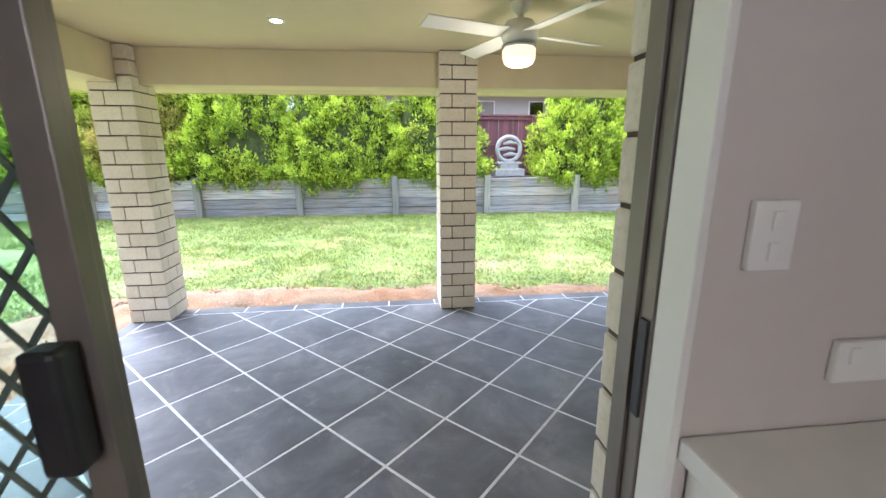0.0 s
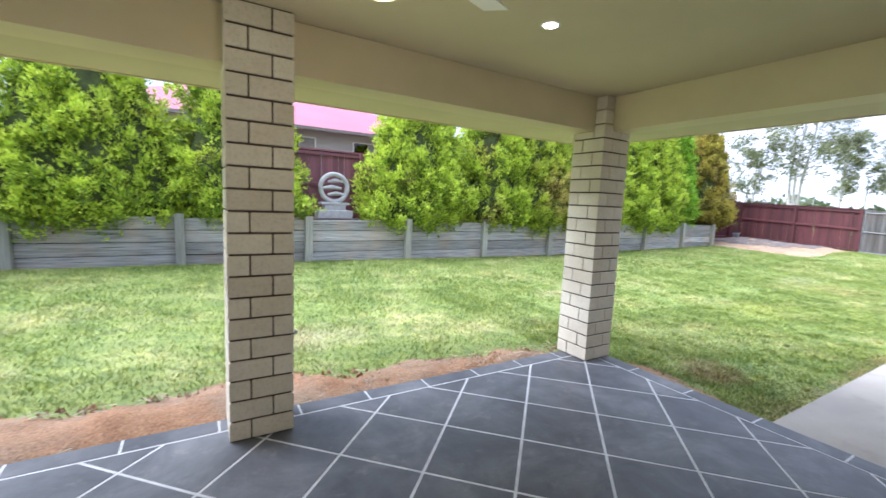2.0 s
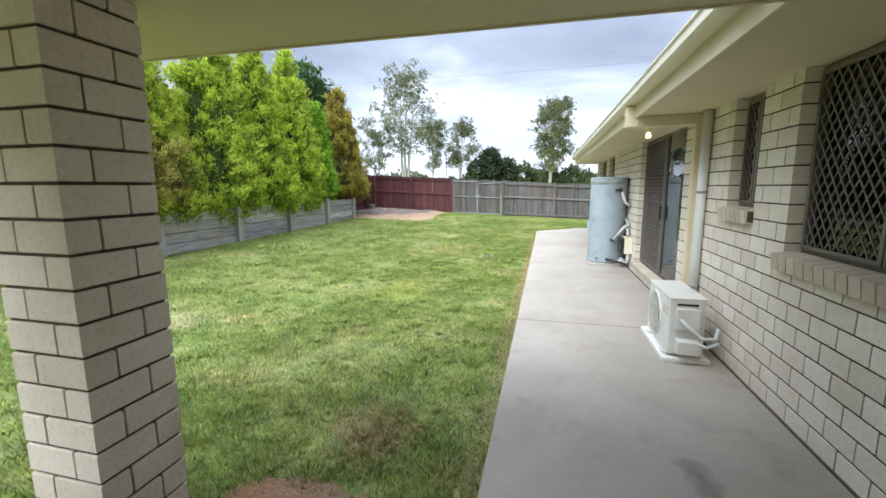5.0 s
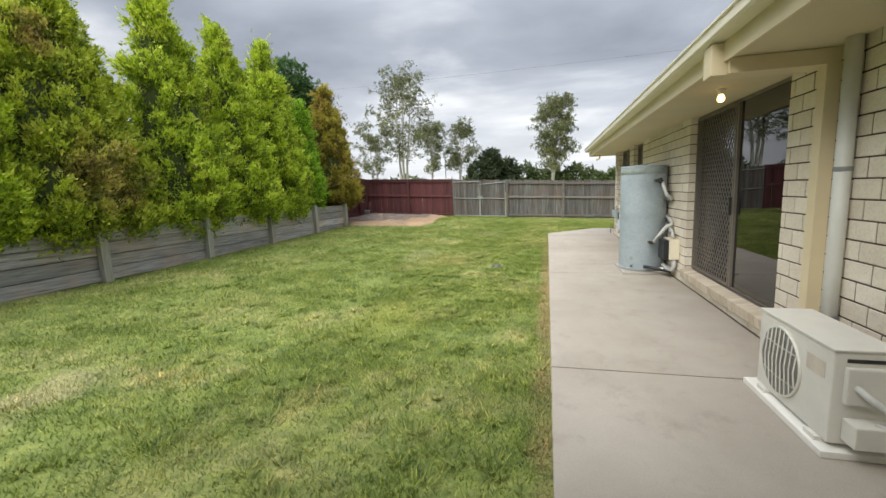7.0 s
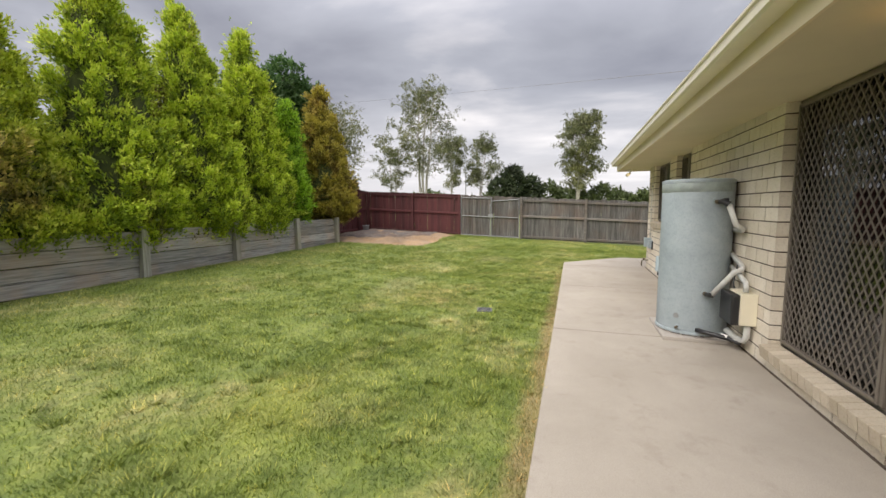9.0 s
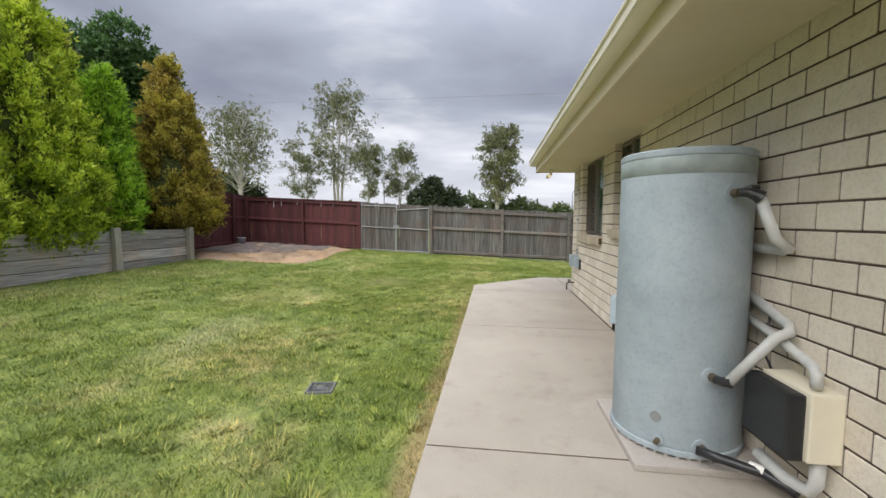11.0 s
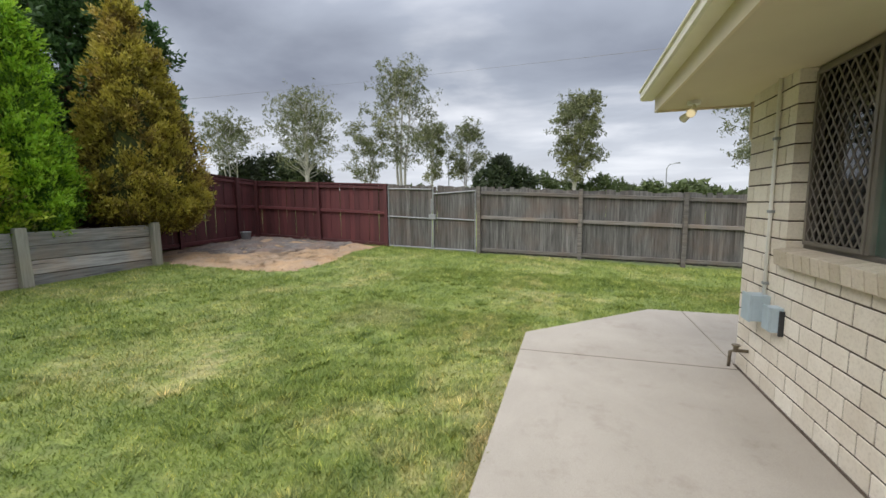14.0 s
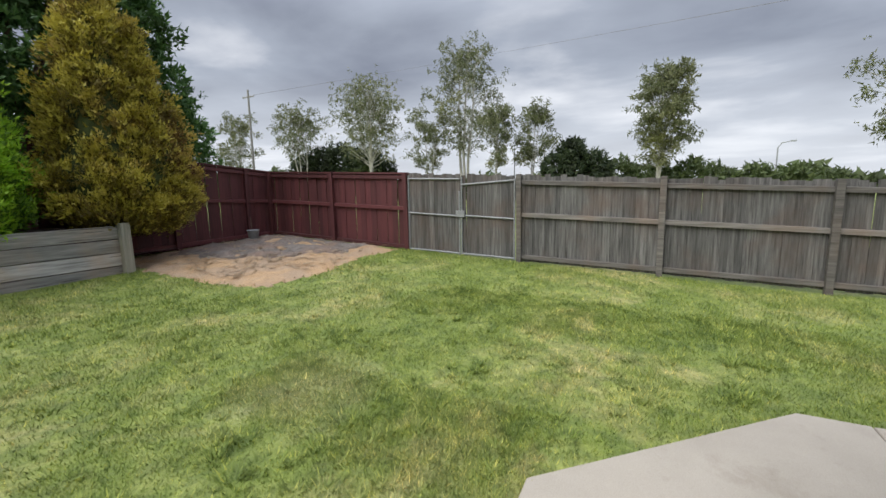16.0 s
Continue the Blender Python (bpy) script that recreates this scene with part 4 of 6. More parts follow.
def rect_frame(x0, x1, z0, z1, y0, y1, w, bevel=0.003):
    bm = bmesh.new()
    box(bm, x0, x0 + w, y0, y1, z0, z1, bevel)
    box(bm, x1 - w, x1, y0, y1, z0, z1, bevel)
    box(bm, x0 + w, x1 - w, y0, y1, z0, z0 + w, bevel)
    box(bm, x0 + w, x1 - w, y0, y1, z1 - w, z1, bevel)
    return bm


def no_shadow(ob):
    ob.visible_shadow = False
    return ob


def window(name, o, split, label, blind=True, glass=None, kind="structure"):
    """A bronze sliding window: fixed glass on the near half, a screen over the sliding half."""
    x0, x1, z0 = o[0], o[1], o[2] + 0.012
    z1 = SOFFIT - 0.004
    root = tagged(new(name), label, "window", kind=kind)
    part("window_frame", rect_frame(x0 + 0.005, x1 - 0.005, z0, z1, 0.585, 0.651, 0.03), M_BRONZE, root)
    xm = x0 + (x1 - x0) * split
    part("mullion", boxm(xm - 0.018, xm + 0.018, 0.59, 0.668, z0 + 0.031, z1 - 0.031, 0.003), M_BRONZE, root)
    part("sash", rect_frame(xm + 0.019, x1 - 0.036, z0 + 0.031, z1 - 0.031, 0.652, 0.674, 0.026), M_BRONZE, root)
    no_shadow(part("pane", boxm(x0 + 0.034, xm - 0.019, 0.636, 0.642, z0 + 0.03, z1 - 0.03), glass or M_GLASS, root))
    no_shadow(part("pane", boxm(xm + 0.019, x1 - 0.034, 0.6, 0.606, z0 + 0.03, z1 - 0.03), M_DARKGLASS, root))
    diamond_screen(xm + 0.045, x1 - 0.062, z0 + 0.057, z1 - 0.057, 0.663, root)
    if blind:
        part("roller_blind", boxm(x0 + 0.05, x1 - 0.05, 0.568, 0.574, z0 + 0.03, z1 - 0.02), M_BLIND, root, "drawn teal-grey blind")
    return root


window("window_1", O_W1, 0.5, "bronze sliding window with a security grille and drawn blind")
window("window_2", O_W0, 0.45, "narrow bronze window set high in the wall", blind=False)
window("window_3", O_W2, 0.5, "small bronze window with a security grille and blind")
window("window_4", O_W3, 0.52, "bronze sliding window with a security grille and drawn blind")
door1 = window("door_1", O_DOOR1, 0.476, "bronze sliding glass door with a full security screen", blind=False, glass=M_DARKGLASS)
part("handle", boxm(9.085, 9.105, 0.672, 0.7, 0.95, 1.15, 0.004), M_BLACK, door1)

# the patio sliding door, slid open, and its latch side
d0 = tagged(new("door_2"), "dark bronze sliding patio door standing open", "door", kind="structure")
fz1 = 2.2
fr = bmesh.new()
box(fr, 0.337, 0.4, 0.57, 0.643, -0.015, fz1, 0.003)
box(fr, 0.325, 0.3365, 0.572, 0.597, -0.015, fz1, 0.002)
box(fr, 0.328, 0.3435, 0.625, 0.672, -0.015, fz1, 0.002)
box(fr, -2.1, -2.05, 0.57, 0.67, -0.015, fz1, 0.003)
box(fr, -2.05, 0.324, 0.57, 0.643, fz1 - 0.05, fz1, 0.003)
box(fr, -2.05, 0.324, 0.57, 0.643, -0.018, 0.004, 0.002)
part("door_frame", fr, M_BRONZE, d0)
part("strike_plate", boxm(0.318, 0.3245, 0.574, 0.596, 1.1, 1.28, 0.002), M_BLACK, d0, "black strike plate")
part("jamb_lining", boxm(0.328, 0.344, 0.498, 0.568, -0.02, fz1, 0.003), M_WHITE, d0, "white painted inner jamb")
leaf = part("sliding_leaf", rect_frame(-1.6, -0.518, 0.006, fz1 - 0.055, 0.575, 0.61, 0.05), M_BRONZE, d0)
no_shadow(part("pane", boxm(-1.551, -0.567, 0.589, 0.595, 0.055, fz1 - 0.104), M_GLASS, leaf))
part("pull_handle", boxm(-0.585, -0.535, 0.525, 0.574, 1.11, 1.3, 0.01), M_BLACK, leaf, "black pull handle")
scr = part("screen_leaf", rect_frame(-1.65, -0.535, 0.006, fz1 - 0.055, 0.625, 0.65, 0.06), M_BRONZE, d0)
diamond_screen(-1.59, -0.595, 0.066, fz1 - 0.115, 0.637, scr)


def wall_plate(x, z, w, h, slots, label):
    root = tagged(new("wall_switch"), label, "switch")
    root.location = (x, 0.503, z)
    part("plate", boxm(-w / 2, w / 2, -0.012, 0.0, -h / 2, h / 2, 0.003), M_WHITE, root)
    for sx, sz in slots:
        part("rocker", boxm(sx - 0.008, sx + 0.008, -0.017, -0.0125, sz - 0.014, sz + 0.014, 0.002), M_WHITE, root)


wall_plate(0.437, 1.437, 0.068, 0.1, [(0.0, 0.022), (0.0, -0.022)], "white plastic double light switch on the plaster wall")
wall_plate(0.64, 1.232, 0.115, 0.07, [(-0.03, 0.012)], "white plastic power point on the plaster wall")
bench = thing("bench_top", (0.9, 0.328, 0.0), "pale laminate bench standing below the switches", "bench")
part("top", boxm(-0.555, 0.6, -0.2, 0.175, 1.075, 1.115, 0.006), M_WHITE, bench)
part("cabinet", boxm(-0.535, 0.58, -0.17, 0.17, -0.02, 1.074, 0.004), M_WHITE, bench)

# the lit room behind the patio door
cl = thing("ceiling_lamp", (-0.6, -2.2, 2.3), "round white ceiling lamp, lit, in the room behind", "ceiling lamp")
part("shade", lathe([(0.05, -0.09), (0.15, -0.08), (0.19, -0.04), (0.19, 0.0)], 24), M_LAMP, cl, "glowing opal shade", smooth=True)
room = bpy.data.lights.new("room_light", "POINT")
room.energy, room.shadow_soft_size, room.color = 17.0, 0.18, (1.0, 0.92, 0.86)
ro = new("room_light", room)
ro.location = (-0.6, -2.2, 2.02)

# ---- things on the patio ----
fan = thing("ceiling_fan", (0.69, 2.66, CEIL), "white ceiling fan with a glowing glass bowl light", "ceiling fan")
part("canopy", lathe([(0.02, -0.11), (0.022, -0.075), (0.05, -0.06), (0.065, -0.02), (0.065, 0.0)], 24), M_WHITE, fan, smooth=True)
part("motor", lathe([(0.06, -0.245), (0.1, -0.235), (0.11, -0.195), (0.11, -0.155), (0.08, -0.115), (0.03, -0.108)], 28), M_WHITE, fan, smooth=True)
part("collar", lathe([(0.085, -0.262), (0.106, -0.26), (0.106, -0.248), (0.085, -0.244)], 28), M_GALV, fan, "dull metal collar")
part("light_bowl", lathe([(0.02, -0.372), (0.06, -0.368), (0.088, -0.352), (0.101, -0.32), (0.101, -0.275), (0.092, -0.262)], 28), M_LAMP, fan, "glowing opal glass bowl", smooth=True)
for i in range(4):
    a = radians(20 + 90 * i)
    bm = bmesh.new()
    box(bm, 0.12, 0.64, -0.065, 0.065, -0.004, 0.004, 0.003)
    bmesh.ops.rotate(bm, verts=bm.verts, cent=(0, 0, 0), matrix=Matrix.Rotation(radians(12), 3, "X"))
    bmesh.ops.rotate(bm, verts=bm.verts, cent=(0, 0, 0), matrix=Matrix.Rotation(a, 3, "Z"))
    bmesh.ops.translate(bm, verts=bm.verts, vec=(0, 0, -0.185))
    part("blade", bm, M_WHITE, fan)
lamp = bpy.data.lights.new("fan_light", "POINT")
lamp.energy, lamp.shadow_soft_size, lamp.color = 2.3, 0.1, (1.0, 0.82, 0.55)
lo = new("fan_light", lamp)
lo.location = (0.69, 2.66, CEIL - 0.5)
for x, y in ((1.89, 3.18), (-0.87, 3.18), (1.89, 1.6), (-0.87, 1.6)):
    dl = thing("downlight", (x, y, CEIL), "small round recessed downlight, lit", "downlight", "patio downlights")
    part("trim_ring", lathe([(0.05, -0.006), (0.056, -0.004), (0.056, 0.0)], 24), M_WHITE, dl)
    part("lens", lathe([(0.034, -0.0095), (0.036, -0.0065)], 20), M_DOWNLIGHT, dl)

# ---- services along the side path ----
dp = thing("downpipe", (7.1, WALL + 0.052, PATH_Z), "pale grey-white plastic downpipe on the brick wall", "downpipe")
part("pipe", tubem([(0, 0, 0.0), (0, 0, SOFFIT - PATH_Z - 0.002)], 0.045, 20), M_DOWNPIPE, dp, smooth=True)
for z in (0.5, 1.5):
    part("bracket", lathe([(0.047, z), (0.05, z + 0.003), (0.05, z + 0.027), (0.047, z + 0.03)], 16), M_GALV, dp)

ac = thing("air_conditioner", (6.635, 1.095, PATH_Z), "ivory outdoor air-conditioner unit on a concrete pad", "air conditioner")
AW, AD, AH = 0.76, 0.29, 0.515
part("pad", boxm(-0.42, 0.47, -0.2, 0.19, 0.0, 0.04, 0.006), M_WHITE, ac, "pale moulded pad")
part("body", boxm(-AW / 2, AW / 2, -AD / 2, AD / 2, 0.065, 0.065 + AH, 0.012), M_ACWHITE, ac)
for x in (-0.27, 0.27):
    part("foot", boxm(x - 0.05, x + 0.05, -0.16, 0.17, 0.04, 0.066, 0.003), M_ACWHITE, ac)
part("lid", boxm(-AW / 2 - 0.006, AW / 2 + 0.006, -AD / 2 - 0.006, AD / 2 + 0.006, 0.06 + AH, 0.075 + AH, 0.005), M_ACWHITE, ac)
fan_x, fan_z, fan_r = 0.1, 0.065 + AH / 2, 0.208
bm = lathe([(0.03, 0.0), (fan_r, 0.0), (fan_r, 0.012)], 40)
bmesh.ops.rotate(bm, verts=bm.verts, cent=(0, 0, 0), matrix=Matrix.Rotation(radians(-90), 3, "X"))
bmesh.ops.translate(bm, verts=bm.verts, vec=(fan_x, AD / 2 + 0.001, fan_z))
part("fan_recess", bm, M_ACGRILLE, ac, "grey finned fan opening")
for i in range(9):
    x = (i - 4) * 0.046
    h = math.sqrt(fan_r ** 2 - x ** 2)
    part("grille_bar", tubem([(fan_x + x, AD / 2 + 0.014, fan_z - h), (fan_x + x, AD / 2 + 0.026, fan_z), (fan_x + x, AD / 2 + 0.014, fan_z + h)], 0.0045, 6), M_ACWHITE, ac)
for dz in (-0.1, 0.1):
    h = math.sqrt(fan_r ** 2 - dz ** 2)
    part("grille_bar", tubem([(fan_x - h, AD / 2 + 0.012, fan_z + dz), (fan_x, AD / 2 + 0.022, fan_z + dz), (fan_x + h, AD / 2 + 0.012, fan_z + dz)], 0.003, 6), M_ACWHITE, ac)
part("fan_hub", tubem([(fan_x, AD / 2 + 0.002, fan_z), (fan_x, AD / 2 + 0.012, fan_z)], 0.05, 18), M_BLACK, ac)
part("grille_ring", tubem([(fan_x + (fan_r + 0.006) * math.cos(a), AD / 2 + 0.006, fan_z + (fan_r + 0.006) * math.sin(a)) for a in np.linspace(0, 2 * math.pi, 40)], 0.009, 8), M_ACWHITE, ac)
part("label_plate", boxm(-0.32, -0.16, AD / 2 + 0.001, AD / 2 + 0.003, 0.4, 0.49), M_LABEL, ac, "faded rating label")
side = -AW / 2
part("service_cover", boxm(side - 0.035, side - 0.001, -0.1, 0.1, 0.3, 0.5, 0.01), M_ACWHITE, ac)
part("grip_slot", boxm(side - 0.004, side - 0.001, -0.08, 0.09, 0.52, 0.54), M_BLACK, ac)
part("valve_cover", boxm(side - 0.11, side - 0.001, -0.09, 0.09, 0.1, 0.22, 0.008), M_ACWHITE, ac)
part("refrigerant_pipe", tubem([(side - 0.02, 0.06, 0.4), (side - 0.08, 0.02, 0.36), (side - 0.13, -0.08, 0.27), (side - 0.12, -0.19, 0.27), (side - 0.05, -0.235, 0.34)], 0.018, 10), M_PIPE, ac, smooth=True)
part("refrigerant_pipe", tubem([(side - 0.06, -0.02, 0.22), (side - 0.15, -0.12, 0.2), (side - 0.13, -0.22, 0.24)], 0.014, 10), M_PIPE, ac, smooth=True)

TX, TY, TR = 11.365, 1.118, 0.353
tank = thing("hot_water_tank", (TX, TY, PATH_Z), "tall weathered blue-grey hot water storage tank", "water tank")
part("base_pad", boxm(-0.42, 0.42, -0.36, 0.36, 0.0, 0.04, 0.006), M_PLINTH, tank, "concrete base pad")
part("shell", lathe([(TR - 0.03, 0.075), (TR - 0.004, 0.085), (TR, 0.1), (TR, 1.7), (TR - 0.005, 1.715)], 64), M_TANK, tank, smooth=False)
for p in tank.children[-1].data.polygons:
    p.use_smooth = abs(p.normal.z) < 0.5
part("top_cap", lathe([(TR + 0.003, 1.71), (TR + 0.005, 1.718), (TR + 0.005, 1.742), (TR - 0.01, 1.752), (TR - 0.2, 1.765)], 64), M_TANK, tank)
part("bottom_rim", lathe([(TR + 0.006, 0.055), (TR + 0.01, 0.06), (TR + 0.01, 0.085), (TR + 0.002, 0.09)], 64), M_TANK, tank)
for i in range(40):
    a = 2 * math.pi * i / 40
    x, y = (TR - 0.004) * math.cos(a), (TR - 0.004) * math.sin(a)
    part("vent_tooth", tubem([(x, y, 0.038), (x, y, 0.06)], 0.011, 6), M_PLINTH, tank)


def on_tank(ang, z, out=0.0):
    a = radians(ang)
    return ((TR + out) * math.cos(a), (TR + out) * math.sin(a), z)


def flange(ang, z, r, label=""):
    bm = tubem([on_tank(ang, z, -0.01), on_tank(ang, z, 0.012)], r, 20)
    part("flange", bm, M_TANK, tank, label)
    part("fitting", tubem([on_tank(ang, z, 0.012), on_tank(ang, z, 0.05)], r * 0.5, 12), M_BRASS, tank, "dark brass fitting")


for ang, z, r in ((195, 1.505, 0.046), (185, 0.525, 0.046), (180, 0.125, 0.045), (146, 0.125, 0.03)):
    flange(ang, z, r)
part("patch", tubem([on_tank(143, 0.25, -0.006), on_tank(143, 0.25, 0.003)], 0.03, 12), M_GALV, tank, "dull grey patch")
wy = WALL - TY
part("top_band", lathe([(TR, 1.612), (TR + 0.0025, 1.614), (TR + 0.0025, 1.705), (TR, 1.708)], 64), M_TANKBAND, tank, "duller greenish band below the cap", smooth=True)
part("hot_valve", tubem([on_tank(195, 1.505, 0.045), on_tank(198, 1.505, 0.075), on_tank(201, 1.49, 0.1), on_tank(203, 1.475, 0.115)], [0.02, 0.026, 0.03, 0.037], 12), M_BLACK, tank, "black taped valve")
part("valve_lever", tubem([on_tank(196, 1.52, 0.05), on_tank(200, 1.53, 0.075), on_tank(205, 1.53, 0.08)], [0.008, 0.012, 0.016], 8), M_BLACK, tank)
part("hot_pipe", tubem([on_tank(203, 1.475, 0.11), (-0.45, wy + 0.12, 1.27), (-0.44, wy + 0.05, 1.225), (-0.38, wy + 0.04, 1.21), (-0.1, wy + 0.04, 1.21)], 0.027, 14), M_PIPE, tank, "grey foam-lagged pipe", smooth=True)
part("cold_valve", tubem([on_tank(185, 0.525, 0.045), on_tank(187, 0.525, 0.08), on_tank(190, 0.535, 0.11)], [0.02, 0.024, 0.03], 12), M_BLACK, tank, "black taped valve")
part("cold_pipe", tubem([on_tank(189, 0.532, 0.1), (-0.5, wy + 0.12, 0.79), (-0.5, wy + 0.06, 0.815), (-0.46, wy + 0.04, 0.84), (-0.1, wy + 0.04, 0.95)], 0.026, 14), M_PIPE, tank, "grey foam-lagged pipe", smooth=True)
part("drain_hose", tubem([on_tank(174, 0.13, 0.04), (-0.45, -0.06, 0.12), (-0.52, -0.22, 0.1), (-0.66, -0.28, 0.1)], 0.024, 12), M_BLACK, tank, "black taped drain pipe", smooth=True)
for t in (0.35, 0.5):
    part("white_label", tubem([(-0.42 - 0.1 * t - 0.02, -0.12 - 0.1 * t - 0.02, 0.112), (-0.42 - 0.1 * t - 0.05, -0.12 - 0.1 * t - 0.05, 0.108)], 0.0255, 12), M_WHITE, tank)
part("cable", tubem([(-0.6, wy + 0.03, 0.34), (-0.56, wy + 0.1, 0.5), (-0.36, wy + 0.08, 0.66), (-0.3, wy + 0.03, 0.86), (-0.05, wy + 0.02, 0.95)], 0.007, 8), M_BLACK, tank)

gs = thing("gas_booster_box", (10.62, WALL, 0.1), "cream wall box with a black cover and grey pipes", "service box")
part("back_box", boxm(-0.03, 0.3, 0.0, 0.14, 0.075, 0.385, 0.008), M_GUTTER, gs)
part("black_cover", boxm(-0.005, 0.33, 0.13, 0.21, 0.065, 0.37, 0.02), M_BLACK, gs, "black moulded cover")
part("conduit", tubem([(0.02, 0.06, 0.07), (0.02, 0.06, -0.04), (0.04, 0.07, -0.09), (0.14, 0.1, -0.1), (0.3, 0.14, -0.06)], 0.03, 14), M_PIPE, gs, "grey plastic conduit", smooth=True)
part("upper_pipe", tubem([(0.02, 0.09, 0.4), (0.02, 0.09, 0.46), (0.06, 0.08, 0.48), (0.3, 0.06, 0.53), (0.6, 0.05, 0.58)], 0.024, 14), M_PIPE, gs, "grey lagged pipe", smooth=True)

tb = bmesh.new()
box(tb, TR - 0.02, TR + 0.035, -0.05, 0.05, 0.68, 0.86, 0.008)
bmesh.ops.rotate(tb, verts=tb.verts, cent=(0, 0, 0), matrix=Matrix.Rotation(radians(66), 3, "Z"))
part("thermostat_cover", tb, M_METERBOX, tank, "pale thermostat cover")
part("cable_gland", tubem([on_tank(66, 0.68, 0.015), on_tank(66, 0.63, 0.015)], 0.01, 10), M_BLACK, tank)

mb = thing("meter_box", (16.33, WALL, 0.42), "weathered blue-grey electrical box under a white conduit", "electrical box")
part("box", boxm(-0.07, 0.08, 0.0, 0.12, 0.0, 0.2, 0.008), M_METERBOX, mb)
part("lid", boxm(-0.075, 0.085, 0.121, 0.133, -0.005, 0.205, 0.004), M_METERBOX, mb)
part("conduit", tubem([(0.0, 0.02, 0.201), (0.0, 0.02, SOFFIT - 0.422)], 0.0125, 12), M_WHITE, mb, "white plastic conduit", smooth=True)
for z in (0.28, 0.82, 1.35):
    part("saddle", boxm(-0.022, 0.022, 0.0, 0.036, z, z + 0.02, 0.002), M_GALV, mb)
mb2 = thing("junction_box", (16.1, WALL, 0.4), "small weathered blue-grey box with a lip", "electrical box")
part("box", boxm(-0.05, 0.05, 0.0, 0.08, 0.0, 0.18, 0.008), M_METERBOX, mb2)
part("cover", boxm(-0.055, 0.055, 0.081, 0.092, 0.01, 0.185, 0.006), M_METERBOX, mb2)
part("backplate", boxm(-0.065, -0.051, 0.0, 0.03, -0.02, 0.16), M_BLACK, mb2)

tap = thing("garden_tap", (16.58, WALL, 0.02), "weathered brass garden tap low on the wall", "tap")
part("spout", tubem([(0, 0.0, 0.06), (0, 0.1, 0.06), (0, 0.13, 0.05), (0, 0.135, -0.08)], 0.014, 10), M_BRASS, tap, smooth=True)
part("valve", tubem([(0, 0.09, 0.05), (0, 0.09, 0.1)], 0.02, 10), M_BRASS, tap)
part("wheel_handle", lathe([(0.03, 0.1), (0.034, 0.105), (0.03, 0.112)], 14, (0, 0.09)), M_BRASS, tap)

bl = thing("eave_bulb", (8.45, 1.06, SOFFIT), "bare warm bulb glowing under the eave", "light")
part("holder", lathe([(0.028, -0.05), (0.03, -0.02), (0.045, 0.0)], 18), M_WHITE, bl, smooth=True)
part("bulb", lathe([(0.005, -0.125), (0.025, -0.118), (0.034, -0.095), (0.03, -0.07), (0.018, -0.051)], 18), M_BULB, bl, "lit warm bulb", smooth=True)

fl = thing("flood_lamp", (16.9, 1.18, SOFFIT), "twin-head flood lamp under the eave, one lit", "light")
part("base", lathe([(0.05, -0.03), (0.055, -0.025), (0.055, 0.0)], 20), M_WHITE, fl)
for sx, m in ((-1, M_GUTTER), (1, M_GUTTER)):
    bm = tubem([(0, 0, -0.03), (sx * 0.05, 0.0, -0.08), (sx * 0.085, 0.02, -0.1), (sx * 0.13, 0.05, -0.125)], [0.01, 0.018, 0.028, 0.038], 14)
    hd = part("lamp_head", bm, m, fl, smooth=False)
    part("lamp_glass", tubem([(sx * 0.13, 0.05, -0.125), (sx * 0.137, 0.0545, -0.129)], 0.033, 14), M_FLOOD if sx < 0 else M_STONE, hd)
stubp = thing("end_downpipe", (17.13, 0.63, SOFFIT), "cream plastic downpipe bent back to the end wall", "downpipe")
part("pipe", tubem([(0, 0, 0.0), (0, 0, -0.26), (-0.03, 0, -0.32), (-0.18, 0, -0.42), (-0.21, 0, -0.5), (-0.21, 0, PATH_Z - SOFFIT)], 0.042, 14), M_CREAM, stubp, smooth=True)

grate = thing("drain_grate", (11.865, 3.66, gz(11.865, 3.66) - 0.006), "dark square stormwater grate with radial slots in the lawn", "drain", rz=10)
part("surround", rect_frame(-0.107, 0.107, -0.107, 0.107, -0.006, 0.012, 0.016, 0.0), M_GRATE, grate)
grate.children[-1].matrix_basis = pose(0, 0, 0.012, 90)
part("sump", boxm(-0.092, 0.092, -0.092, 0.092, -0.02, -0.002), M_BLACK, grate)
part("hub", lathe([(0.022, 0.0), (0.022, 0.018), (0.014, 0.021)], 14), M_GRATE, grate)
for i in range(20):
    a = 2 * math.pi * i / 20
    ca, sa = math.cos(a), math.sin(a)
    reach = 0.092 / max(abs(ca), abs(sa))
    bm = boxm(0.02, reach, -0.0032, 0.0032, 0.002, 0.017)
    bmesh.ops.rotate(bm, verts=bm.verts, cent=(0, 0, 0), matrix=Matrix.Rotation(a, 3, "Z"))
    part("bar", bm, M_GRATE, grate)
lid0 = thing("lawn_sprinkler", (1.04, 5.95, gz(1.04, 5.95)), "small dark pop-up sprinkler cap in the worn lawn", "sprinkler")
part("cap", lathe([(0.06, -0.02), (0.06, 0.03), (0.045, 0.04), (0.02, 0.042)], 20), M_BLACK, lid0)
part("nozzle", lathe([(0.018, 0.04), (0.018, 0.06), (0.008, 0.065)], 12), M_BLACK, lid0)

